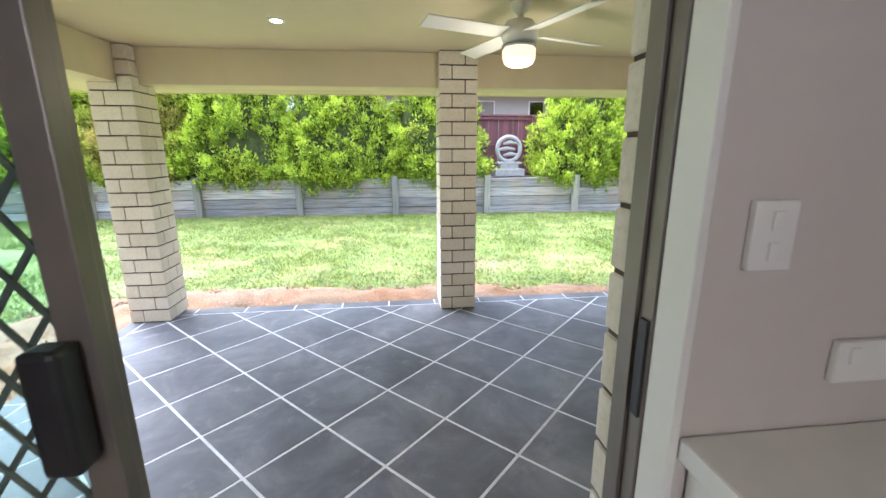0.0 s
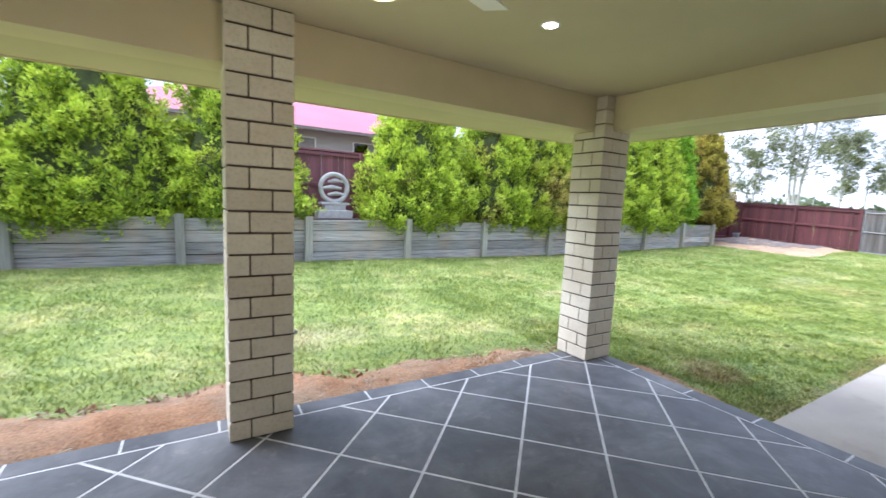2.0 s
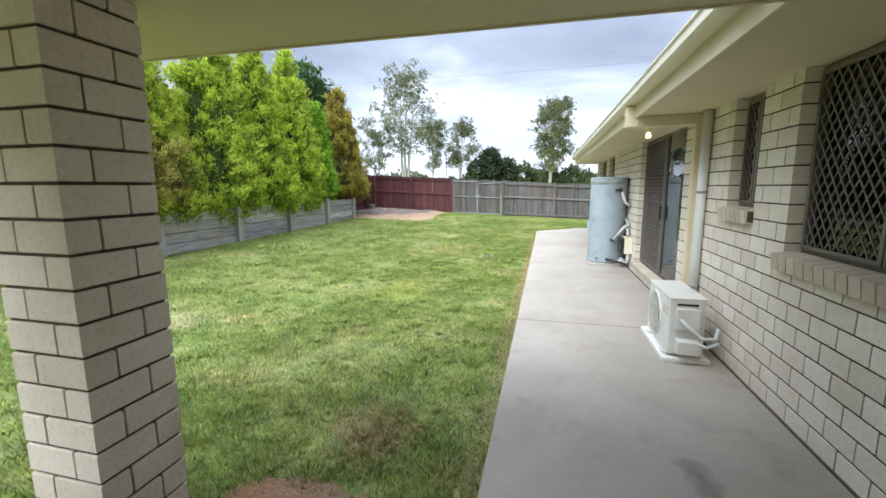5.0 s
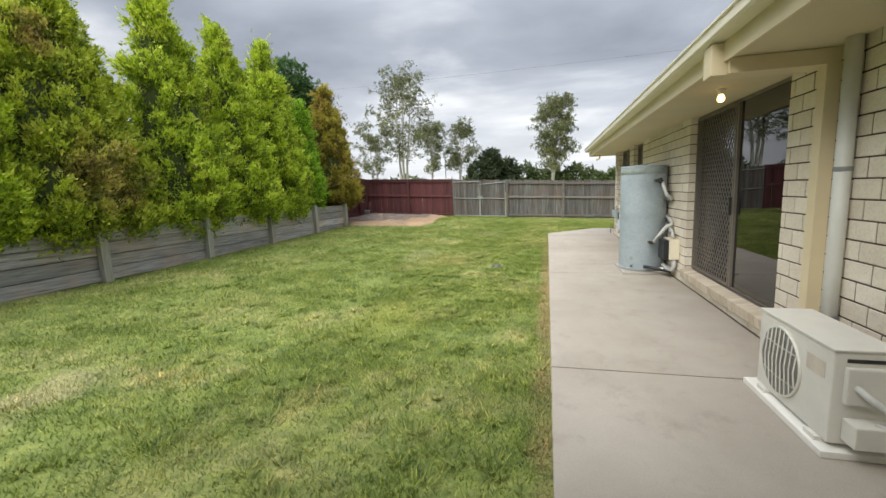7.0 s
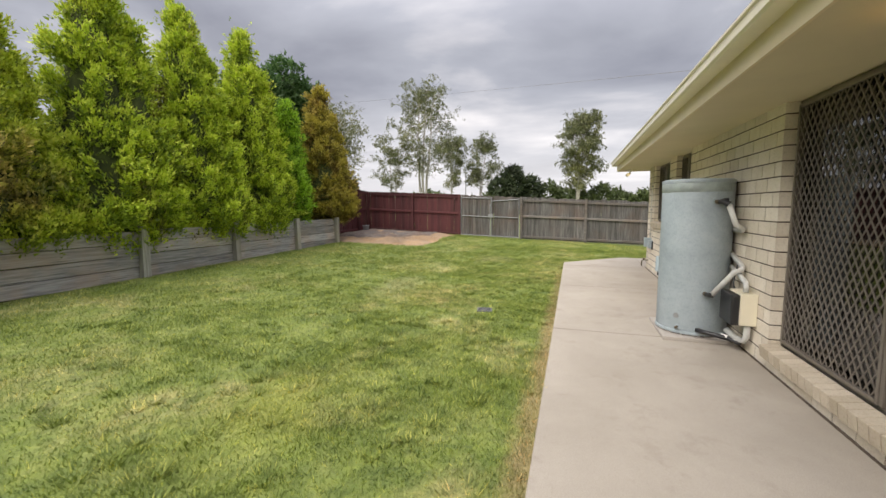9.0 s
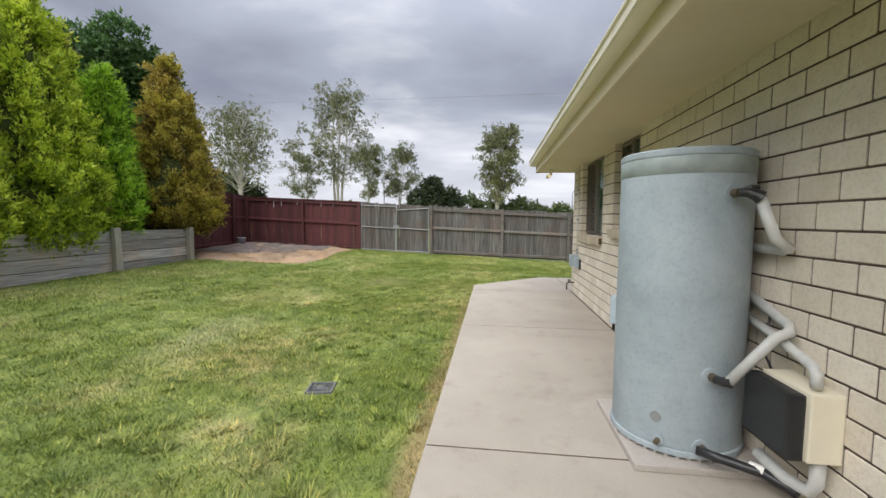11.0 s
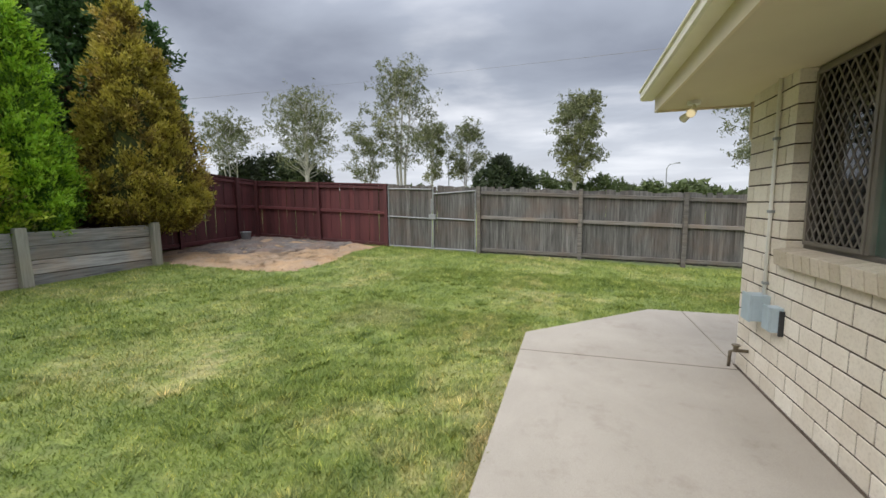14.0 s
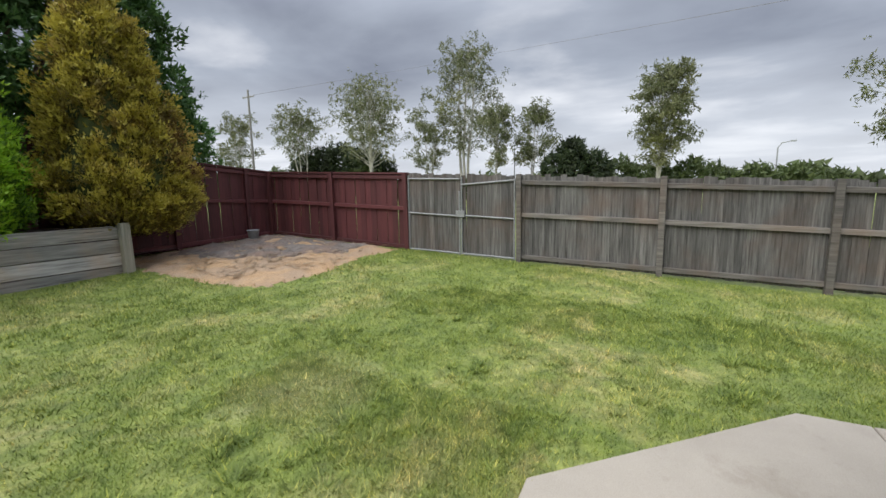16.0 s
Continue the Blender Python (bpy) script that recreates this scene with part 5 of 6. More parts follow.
# ---- retaining wall and raised bed ----
RY = 10.72
post_x = [-12.2, -9.8, -7.4, -4.95, -2.53, -0.12, 2.28, 4.7, 7.08, 9.62, 12.09, 14.5, 16.99, 19.25]
ret = tagged(new("retaining_wall"), "weathered grey timber sleeper retaining wall", "retaining wall", kind="structure")
RT = 0.95
rng = random.Random(5)
for a, b in zip(post_x, post_x[1:]):
    for k in range(4):
        z = -0.02 + k * 0.243
        x0, x1 = a + 0.005, b - 0.005
        bm = boxm(-(x1 - x0) / 2, (x1 - x0) / 2, -0.04, 0.04, 0.0, 0.231, 0.01)
        for v in bm.verts:
            v.co.z += 0.006 * noise.noise((v.co.x * 2 + a, k, 0))
        ob = part("sleeper", bm, M_SLEEPER, ret)
        low = gz((a + b) / 2, RY)
        ob.location = ((x0 + x1) / 2, RY + 0.09 + rng.uniform(-0.01, 0.01), z - 0.03 + min(0, low) * 0.5)
        ob.rotation_euler = (rng.uniform(-0.03, 0.03), rng.uniform(-0.004, 0.004), rng.uniform(-0.006, 0.006))
for x in post_x:
    bm = boxm(-0.08, 0.08, -0.06, 0.06, -0.4, RT + 0.01 + rng.uniform(-0.02, 0.03), 0.012)
    ob = part("post", bm, M_POST, ret)
    ob.location = (x, RY - 0.015, 0)
    ob.rotation_euler = (rng.uniform(-0.015, 0.015), rng.uniform(-0.02, 0.02), 0)
for k in range(4):
    ob = part("sleeper", boxm(-0.04, 0.04, 0, 1.3, 0, 0.236, 0.008), M_SLEEPERY, ret)
    ob.location = (19.27, RY + 0.06, -0.05 + k * 0.243)
ob = part("post", boxm(-0.07, 0.07, -0.06, 0.06, -0.3, RT + 0.02, 0.012), M_POST, ret)
ob.location = (19.33, RY + 1.4, 0)
bed = surface("raised_bed", [-13 + 0.6 * i for i in range(54)] + [19.22], [RY + 0.13, 11.0, 11.4, 11.8, 12.35, 13.5, 16.0, 24.0], lambda x, y: 0.86 + 0.05 * noise.noise((x, y, 0)) + (0.15 if y > 12.5 else 0), M_BED)
tagged(bed, "raised garden bed of dark soil and litter", "garden bed", kind="structure")
bank = surface("bank", [19.23, 19.6, 20.5, 21.5, 22.5, 23.2], [11.9, 12.3, 12.6, 13.5, 16.0, 24.0], lambda x, y: gz(x, 11) + 0.05 + (0.6 if y > 12.5 else 0.1) * max(0, (23.2 - x) / 4), M_BED)
tagged(bank, "soil bank behind the fence", "soil", kind="structure")

# ---- fences ----
def fence_run(name, p, q, base, top, posts, material, rail_mat, label, paling=0.1, rails=(0.12, 0.5, 0.9), front=1, cap=False, seed=1, gap=0.003, ragged=0.012):
    """A paling fence from p to q: palings behind, rails and posts on the yard side. base and top: heights at both ends."""
    r = random.Random(seed)
    p, q = Vector((*p, 0)), Vector((*q, 0))
    length = (q - p).length
    ang = math.atan2(q.y - p.y, q.x - p.x)
    root = tagged(new(name), label, "fence", kind="structure")
    root.matrix_basis = Matrix.Translation(p) @ Matrix.Rotation(ang, 4, "Z")
    hz = lambda t, hh: hh[0] + (hh[1] - hh[0]) * t / length
    n = int(length / paling)
    for i in range(n):
        a = i * length / n
        zb, zt = hz(a, base) + r.uniform(0, 0.02), hz(a, top) + r.uniform(-ragged, ragged)
        w = length / n - gap + (0.012 if ragged > 0.02 else 0.0)
        bm = boxm(0, w, -0.008, 0.008, 0, zt - zb)
        ob = part("paling", bm, material, root)
        ob.location = (a, -front * (0.012 + (0.014 if i % 2 else 0.0)) + r.uniform(-0.003, 0.003), zb)
        ob.rotation_euler = (r.uniform(-0.006, 0.006), r.uniform(-0.006, 0.006), r.uniform(-0.03, 0.03))
    for f in rails:
        z0 = base[0] + (top[0] - base[0]) * f
        z1 = base[1] + (top[1] - base[1]) * f
        bm = bmesh.new()
        prof = [(0.0, -0.04), (0.045, -0.04), (0.045, 0.035), (0.0, 0.045)]
        e0 = [bm.verts.new((0, front * a + front * 0.003, z0 + b)) for a, b in prof]
        e1 = [bm.verts.new((length, front * a + front * 0.003, z1 + b)) for a, b in prof]
        for i in range(4):
            bm.faces.new((e0[i], e0[(i + 1) % 4], e1[(i + 1) % 4], e1[i]))
        bm.faces.new(e0[::-1]); bm.faces.new(e1)
        part("rail", bm, rail_mat, root)
    for t in posts:
        ob = part("post", boxm(-0.05, 0.05, front * 0.004 if front > 0 else -0.1, front * 0.1 if front > 0 else -0.004, -0.4, hz(t, top) - hz(t, base) + 0.02, 0.008), rail_mat, root)
        ob.location = (t, 0, hz(t, base))
        ob.rotation_euler = (r.uniform(-0.01, 0.01), r.uniform(-0.015, 0.015), 0)
    if cap:
        bm = bmesh.new()
        vs = []
        for t, hh in ((0, top[0]), (length, top[1])):
            vs.append([bm.verts.new((t, a, hh + b)) for a, b in ((-0.05, -0.02), (0.06, -0.02), (0.06, 0.02), (-0.05, 0.02))])
        for i in range(4):
            bm.faces.new((vs[0][i], vs[0][(i + 1) % 4], vs[1][(i + 1) % 4], vs[1][i]))
        bm.faces.new(vs[0][::-1]); bm.faces.new(vs[1])
        part("cap_rail", bm, rail_mat, root)
    return root


FX = 23.27
zb_at = lambda y: float(np.interp(y, [-12, -0.29, 1.97, 4.54, 7.08, 11.55], [-0.5, -0.2, -0.07, 0.0, 0.09, 0.3]))
zt_at = lambda y: float(np.interp(y, [-12, -0.29, 4.54, 7.08, 11.55], [0.95, 1.475, 1.73, 1.85, 2.03]))
fence_run("fence_grey", (FX, 4.5), (FX, -9.0), (zb_at(4.5), zb_at(-9)), (zt_at(4.5), zt_at(-9)), [0.02, 2.53, 4.79, 7.1, 9.4, 11.7], M_PALING, M_RAIL, "weathered grey timber paling fence", 0.1, (0.06, 0.55, 0.92), -1, False, 3, ragged=0.03)
fence_run("fence_red_end", (FX, 11.55), (FX, 7.08), (zb_at(11.55), zb_at(7.08)), (zt_at(11.55), zt_at(7.08)), [0.03, 2.26, 4.44], M_RED, M_RED, "dark red stained timber boundary fence", 0.15, (0.05, 0.55, 0.95), -1, True, 4, 0.0015)
fence_run("fence_red_side", (18.6, 12.3), (FX, 11.6), (0.1, 0.28), (2.45, 2.04), [0.4, 2.3, 4.05], M_RED, M_RED, "dark red stained timber fence up the bank", 0.15, (0.05, 0.55, 0.95), -1, True, 5, 0.0015)
fence_run("fence_red_back", (-13.0, 12.35), (18.6, 12.35), (0.88, 0.82), (2.72, 2.5), [0.2 + 2.4 * i for i in range(14)], M_REDFADE, M_REDFADE, "faded red timber fence behind the hedge", 0.15, (0.05, 0.5, 0.95), -1, True, 6, 0.004)

gate = tagged(new("gate"), "grey paling double gate on a galvanised pipe frame", "gate", kind="structure")
for y0, y1, sag in ((7.05, 5.79, 0.0), (5.74, 4.58, 0.02)):
    n = 12
    r = random.Random(int(y0 * 10))
    lf = part("gate_leaf", tube(tube(tube(bmesh.new(), [(FX - 0.05, y0, zb_at(y0) + 0.05), (FX - 0.05, y0, zt_at(y0) - 0.05)], 0.02, 8), [(FX - 0.05, y1, zb_at(y1) + 0.03), (FX - 0.05, y1, zt_at(y1) - 0.35 if sag == 0 else zt_at(y1) - 0.06)], 0.02, 8), [(FX - 0.05, y0, zb_at(y0) + 0.06), (FX - 0.05, y1, zb_at(y1) + 0.06)], 0.02, 8), M_GATEPIPE, gate, "galvanised pipe frame")
    part("mid_bar", tubem([(FX - 0.05, y0, zb_at(y0) + 0.88), (FX - 0.05, y1, zb_at(y1) + 0.86)], 0.02, 8), M_GATEPIPE, lf)
    part("top_bar", tubem([(FX - 0.05, y0, zt_at(y0) - 0.12 - 0.1 * (sag > 0)), (FX - 0.05, y1, zt_at(y1) - 0.1)], 0.02, 8), M_GATEPIPE, lf)
    for i in range(n):
        w = (y0 - y1) / n
        y = y0 - i * w
        zt = zt_at(y) + r.uniform(-0.03, 0.01)
        ob = part("paling", boxm(-0.008, 0.008, -w - 0.004, 0, 0, zt - zb_at(y) - 0.05), M_PALING, lf)
        ob.location = (FX - 0.02 + r.uniform(-0.003, 0.003), y, zb_at(y) + 0.05)
        ob.rotation_euler = (r.uniform(-0.012, 0.012), 0, r.uniform(-0.03, 0.03))
part("latch", boxm(FX - 0.1, FX - 0.06, 5.66, 5.86, zb_at(5.8) + 0.84, zb_at(5.8) + 0.98, 0.005), M_GATEPIPE, gate)

bk = thing("bucket", (22.3, 11.15, gz(22.3, 11.15) + 0.02), "grey plastic bucket standing on bare dirt", "bucket")
part("shell", lathe([(0.1, 0.0), (0.145, 0.27), (0.155, 0.28), (0.15, 0.29), (0.135, 0.285), (0.095, 0.02)], 24), M_BUCKET, bk, smooth=True)
part("dry_stick", tubem([(0.02, 0.0, 0.03), (-0.03, 0.02, 0.4), (-0.02, 0.03, 0.62)], 0.008, 6), M_TRUNK, bk)

# leaf and bark litter on the bare dirt
def litter(seed, count, x0, x1, y0, y1, keep, longest, lift, widest=0.024):
    """Loose leaves, straws and bark strips, each two triangles."""
    rl = np.random.RandomState(seed)
    out = []
    for _ in range(count):
        x, y = rl.uniform(x0, x1), rl.uniform(y0, y1)
        if not keep(x, y):
            continue
        a, l, w = rl.uniform(0, 6.28), 0.03 + longest * rl.uniform(0, 1) ** 2, widest * rl.uniform(0.25, 1.0)
        c = np.array([x, y, gz(x, y) + lift + rl.uniform(0, 0.03)])
        d, sd = np.array([math.cos(a), math.sin(a), rl.uniform(-0.12, 0.22)]) * l, np.array([-math.sin(a), math.cos(a), 0]) * w
        out += [[c - sd, c + sd, c + d], [c + sd, c + d + sd * 0.4, c + d]]
    return np.array(out)


M_LITTER = foliage_material("dry_litter", [(0.16, 0.11, 0.07), (0.34, 0.27, 0.18), (0.5, 0.43, 0.32)], (0.3, 0.2, 0.1), 3.0)
tagged(triangles("leaf_litter", litter(11, 1700, 19.6, 23.1, 7.6, 11.9, lambda x, y: x > 20.5 or y > 8.2, 0.26, 0.05), M_LITTER), "dry leaves and bark strips on the dirt", "leaf litter", kind="stuff")
tagged(triangles("straw_litter", litter(12, 2600, -4.0, 3.8, 4.2, 5.0, lambda x, y: y < 4.95 - 0.075 * (x + 2), 0.1, 0.03, 0.009), M_LITTER), "dry straw and bark bits on the orange soil", "leaf litter", kind="stuff")

# ---- garden sculpture ----
sc = thing("garden_sculpture", (3.05, 11.5, 0.9), "round grey stone garden ornament on a stepped base", "sculpture")
bm = boxm(-0.42, 0.42, -0.2, 0.2, 0.0, 0.2, 0.02)
box(bm, -0.26, 0.26, -0.13, 0.13, 0.19, 0.34, 0.015)
box(bm, -0.34, 0.34, -0.15, 0.15, 0.33, 0.39, 0.012)
ring = [(0.33 * math.cos(a), 0, 0.74 + 0.33 * math.sin(a)) for a in np.linspace(0, 2 * math.pi, 41)]
tube(bm, ring, 0.055, 10, cap=False)
for dz, half, off in ((0.16, 0.18, 0.03), (0.0, 0.24, -0.06), (-0.15, 0.2, 0.05)):
    tube(bm, [(off - half, 0, 0.74 + dz - 0.02), (off, 0.0, 0.74 + dz + 0.02), (off + half, 0, 0.74 + dz - 0.01)], [0.03, 0.055, 0.03], 10)
ob = part("ornament", bm, M_STONE, sc)

# ---- neighbour's house over the fence ----
nh = tagged(new("neighbour_house"), "pale rendered house with a faded pink roof", "house")
nh.location = (8.0, 19.5, 1.65)
part("wall", boxm(-11, 3.0, 0, 8, 0, 2.5), M_NHOUSE, nh)
bm = bmesh.new()
slope(bm, [(-11.7, -0.7, 2.5), (3.7, -0.7, 2.5), (0.0, 4, 4.4), (-8, 4, 4.4)])
slope(bm, [(-11.7, 8.7, 2.5), (3.7, 8.7, 2.5), (0.0, 4, 4.4), (-8, 4, 4.4)])
slope(bm, [(3.7, -0.7, 2.5), (3.7, 8.7, 2.5), (0.0, 4, 4.4)])
slope(bm, [(-11.7, -0.7, 2.5), (-11.7, 8.7, 2.5), (-8, 4, 4.4)])
part("roof", bm, M_PINKROOF, nh, "faded pink metal roof")
part("gutter", boxm(-11.75, 3.75, -0.82, -0.7, 2.4, 2.52), M_BRONZE, nh)
for x in (-7.5, -4.2, -1.2, 1.5):
    wn_ = part("window", rect_frame(x - 0.7, x + 0.7, 1.1, 2.2, -0.05, -0.004, 0.05), M_WHITE, nh)
    part("pane", boxm(x - 0.65, x - 0.02, -0.03, -0.02, 1.15, 2.15), M_DARKGLASS, wn_)
    diamond_screen(x + 0.02, x + 0.65, 1.15, 2.15, -0.03, wn_)

# ---- trees ----
def unit(v):
    return v / np.maximum(np.linalg.norm(v, axis=-1, keepdims=True), 1e-6)


def sprays(rs, centres, outs, n, size, spread, blade=0.28, facing=None):
    """Tufts of pointed leaf blades that fan out from each centre."""
    k = len(centres)
    c = np.repeat(centres, n, 0)
    o = np.repeat(outs, n, 0)
    d = unit(o + rs.normal(0, spread, (k * n, 3)))
    L = size * rs.uniform(0.55, 1.25, (k * n, 1))
    start = c + rs.normal(0, size * 0.33, (k * n, 3))
    turn = rs.normal(0, 1, (k * n, 3)) if facing is None else np.repeat(facing, n, 0) + rs.normal(0, 0.65, (k * n, 3))
    s = unit(np.cross(d, turn)) * L * blade
    tip = start + d * L
    return np.stack([start - s * 0.5, start + s * 0.5, tip], 1)


def conifer(x, y, base, top, radius, material, seed, leaders, dens=1.0, label=""):
    """A dense garden conifer: a short trunk, a solid core painted dark as inner shade, and feathery tufts over one or
    more spires.
    """
    rs = np.random.RandomState(seed)
    root = thing("conifer_tree", (x, y, 0.85), label, "tree", "conifer hedge")
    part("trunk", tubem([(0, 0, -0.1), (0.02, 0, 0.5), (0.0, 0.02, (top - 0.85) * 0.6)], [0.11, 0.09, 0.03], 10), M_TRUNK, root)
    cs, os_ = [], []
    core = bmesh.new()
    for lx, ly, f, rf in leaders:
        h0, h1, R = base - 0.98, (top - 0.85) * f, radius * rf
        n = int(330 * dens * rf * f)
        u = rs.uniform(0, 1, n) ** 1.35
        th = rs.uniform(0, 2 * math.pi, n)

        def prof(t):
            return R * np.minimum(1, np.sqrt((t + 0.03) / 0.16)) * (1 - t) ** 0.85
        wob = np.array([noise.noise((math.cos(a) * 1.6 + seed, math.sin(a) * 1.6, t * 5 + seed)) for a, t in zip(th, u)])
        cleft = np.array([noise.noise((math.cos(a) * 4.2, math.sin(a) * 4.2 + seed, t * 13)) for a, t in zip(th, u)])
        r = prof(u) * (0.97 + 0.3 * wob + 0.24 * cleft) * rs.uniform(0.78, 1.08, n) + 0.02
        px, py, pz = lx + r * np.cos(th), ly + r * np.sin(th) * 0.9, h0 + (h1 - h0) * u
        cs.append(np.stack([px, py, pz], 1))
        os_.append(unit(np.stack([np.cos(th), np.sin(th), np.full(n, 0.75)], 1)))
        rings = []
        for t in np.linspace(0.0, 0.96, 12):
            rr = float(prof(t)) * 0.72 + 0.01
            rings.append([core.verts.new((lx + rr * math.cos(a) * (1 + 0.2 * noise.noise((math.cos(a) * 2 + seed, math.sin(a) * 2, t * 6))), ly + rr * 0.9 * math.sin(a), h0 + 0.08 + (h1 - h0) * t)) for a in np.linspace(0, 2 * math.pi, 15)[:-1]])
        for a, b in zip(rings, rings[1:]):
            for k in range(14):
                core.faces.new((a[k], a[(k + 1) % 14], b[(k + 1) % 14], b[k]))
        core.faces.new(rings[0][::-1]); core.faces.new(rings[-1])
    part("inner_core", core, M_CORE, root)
    bough, out = np.concatenate(cs), np.concatenate(os_)
    # each bough ends in upright plumes of small scaly sprays
    k = 62
    rep = lambda v: np.repeat(v, k, 0)
    axis = unit(out * 0.75 + np.array([0, 0, 0.75]) + rs.normal(0, 0.38, out.shape))
    length = rep(rs.uniform(0.3, 0.55, (len(bough), 1)))
    along = rs.uniform(0, 1, (len(bough) * k, 1))
    width = 0.19 * np.sin(np.pi * (0.12 + 0.8 * along))
    side = rs.normal(0, 0.55, (len(bough) * k, 3)) * width
    tuft = rep(bough) - rep(out) * 0.15 + rep(axis) * length * along + side
    tri = sprays(rs, tuft, unit(rep(axis) + side * 2.5), 4, 0.078, 0.4, 0.5, unit(side * 7.0 + rep(axis) * 0.3 + rep(out) * 0.5))
    # outer ends lighter as golden growth and lit tips; inner green painted darker as shade
    at_tip = np.repeat((along + rs.normal(0, 0.16, along.shape))[:, 0] > 0.52, 4)
    triangles("foliage", tri[~at_tip], material[0], root)
    triangles("new_growth", tri[at_tip], material[1], root)
    return root


L1 = [(0, 0, 1.0, 1.0)]
L2 = [(0, 0, 1.0, 0.9), (0.55, -0.1, 0.8, 0.75)]
L3 = [(0, 0, 1.0, 0.85), (-0.6, -0.1, 0.78, 0.75), (0.6, 0.05, 0.72, 0.75)]
hedge = [
    (-8.4, 0.9, 5.1, 1.4, M_CONIFER, L3, "bushy golden-green conifer in the raised bed"),
    (-6.2, 0.9, 5.0, 1.35, M_CONIFERDULL, L3, "half-browned conifer in the raised bed"),
    (-4.0, 0.8, 5.2, 1.4, M_CONIFER, L3, "golden-green conifer with browning patches"),
    (-1.5, 0.75, 5.2, 1.4, M_CONIFER, L3, "full golden-green conifer over the sleeper wall"),
    (0.75, 0.8, 5.1, 1.3, M_CONIFER, L2, "golden-green conifer beside the gap in the hedge"),
    (5.3, 0.7, 4.8, 1.4, M_CONIFER, L3, "broad golden-green conifer over the sleeper wall"),
    (7.6, 0.7, 5.2, 1.25, M_CONIFER, L2, "bright golden-green conifer hanging over the wall"),
    (9.75, 0.65, 5.4, 1.4, M_CONIFERDULL, L3, "large conifer with bronze dying foliage"),
    (11.9, 0.62, 6.0, 1.25, M_CONIFER, L2, "tall pointed golden-green conifer"),
    (13.85, 0.7, 5.8, 1.2, M_CONIFER, L2, "tall pointed yellow-green conifer"),
    (15.75, 0.7, 5.9, 1.12, M_CONIFER, L2, "tall pointed conifer with two leaders"),
    (17.45, 1.0, 4.5, 0.72, M_CONIFERLIME, L1, "small bright lime-green conifer"),
    (19.45, 1.0, 5.4, 1.15, M_CONIFERBROWN, L2, "bronze-brown conifer at the end of the bed"),
]
for i, (x, base, top, r, m, ld, lab) in enumerate(hedge):
    conifer(x, 11.42, base, top, r * 1.16, m, 20 + i, ld, 1.15 if x > 3 else 0.9, lab)


def leafy(name, at, blobs, material, seed, n, leaf, label, trunk=None, category="tree", density=10):
    """A broadleaf tree or bush: a trunk with limbs to each clump, and loose leaves in the clumps."""
    rs = np.random.RandomState(seed)
    root = thing(name, at, label, category)
    if trunk:
        bm = bmesh.new()
        for bx, by, bz, br in blobs:
            tube(bm, [(0, 0, -0.3), (bx * 0.15, by * 0.15, bz * 0.4), (bx * 0.7, by * 0.7, bz * 0.8), (bx, by, bz)], [trunk, trunk * 0.8, trunk * 0.45, trunk * 0.2], 7)
        part("trunk", bm, M_TRUNK, root)
    cs, outs = [], []
    vol = sum(b[3] ** 2 for b in blobs)
    for bx, by, bz, br in blobs:
        k = int(n * br ** 2 / vol)
        d = unit(rs.normal(0, 1, (k, 3)))
        rr = br * rs.uniform(0.35, 1.0, (k, 1)) ** 0.5 * (1 + 0.25 * np.sin(d[:, :1] * 7 + seed) * np.cos(d[:, 2:] * 6))
        cs.append(np.array([bx, by, bz]) + d * rr)
        outs.append(unit(d + np.array([0, 0, 0.2])))
    triangles("foliage", sprays(rs, np.concatenate(cs), np.concatenate(outs), density, leaf, 0.9, 0.5), material, root)
    return root


leafy("vine_tree", (18.9, 13.1, 0.8), [(-1.0, 0, 3.0, 1.0), (-0.9, 0.2, 4.3, 0.9), (0.4, 0, 3.2, 1.2), (0.9, 0.1, 4.6, 0.95), (0.0, 0.2, 4.8, 0.8), (1.5, 0.2, 2.6, 1.0), (1.5, 0, 3.9, 0.8), (0.2, 0, 1.6, 1.2), (2.3, 0.3, 4.5, 0.9), (2.8, 0.3, 3.2, 0.85), (1.8, 0.2, 5.0, 0.85), (2.9, 0.3, 2.3, 0.75), (0.9, 0.1, 5.5, 0.75)], M_VINE, 41, 4600, 0.15, "dark green vine-covered tree behind the hedge", 0.14)
leafy("shade_tree", (24.5, 18.5, 0.2), [(0, 0, 3.4, 1.6), (-1.6, 0, 3.0, 1.4), (0.8, 0, 2.2, 1.2), (-0.8, 0.5, 4.6, 1.3), (-2.5, 0, 4.4, 1.2)], M_VINE, 42, 1500, 0.2, "dark leafy tree beyond the corner of the fence", 0.16)


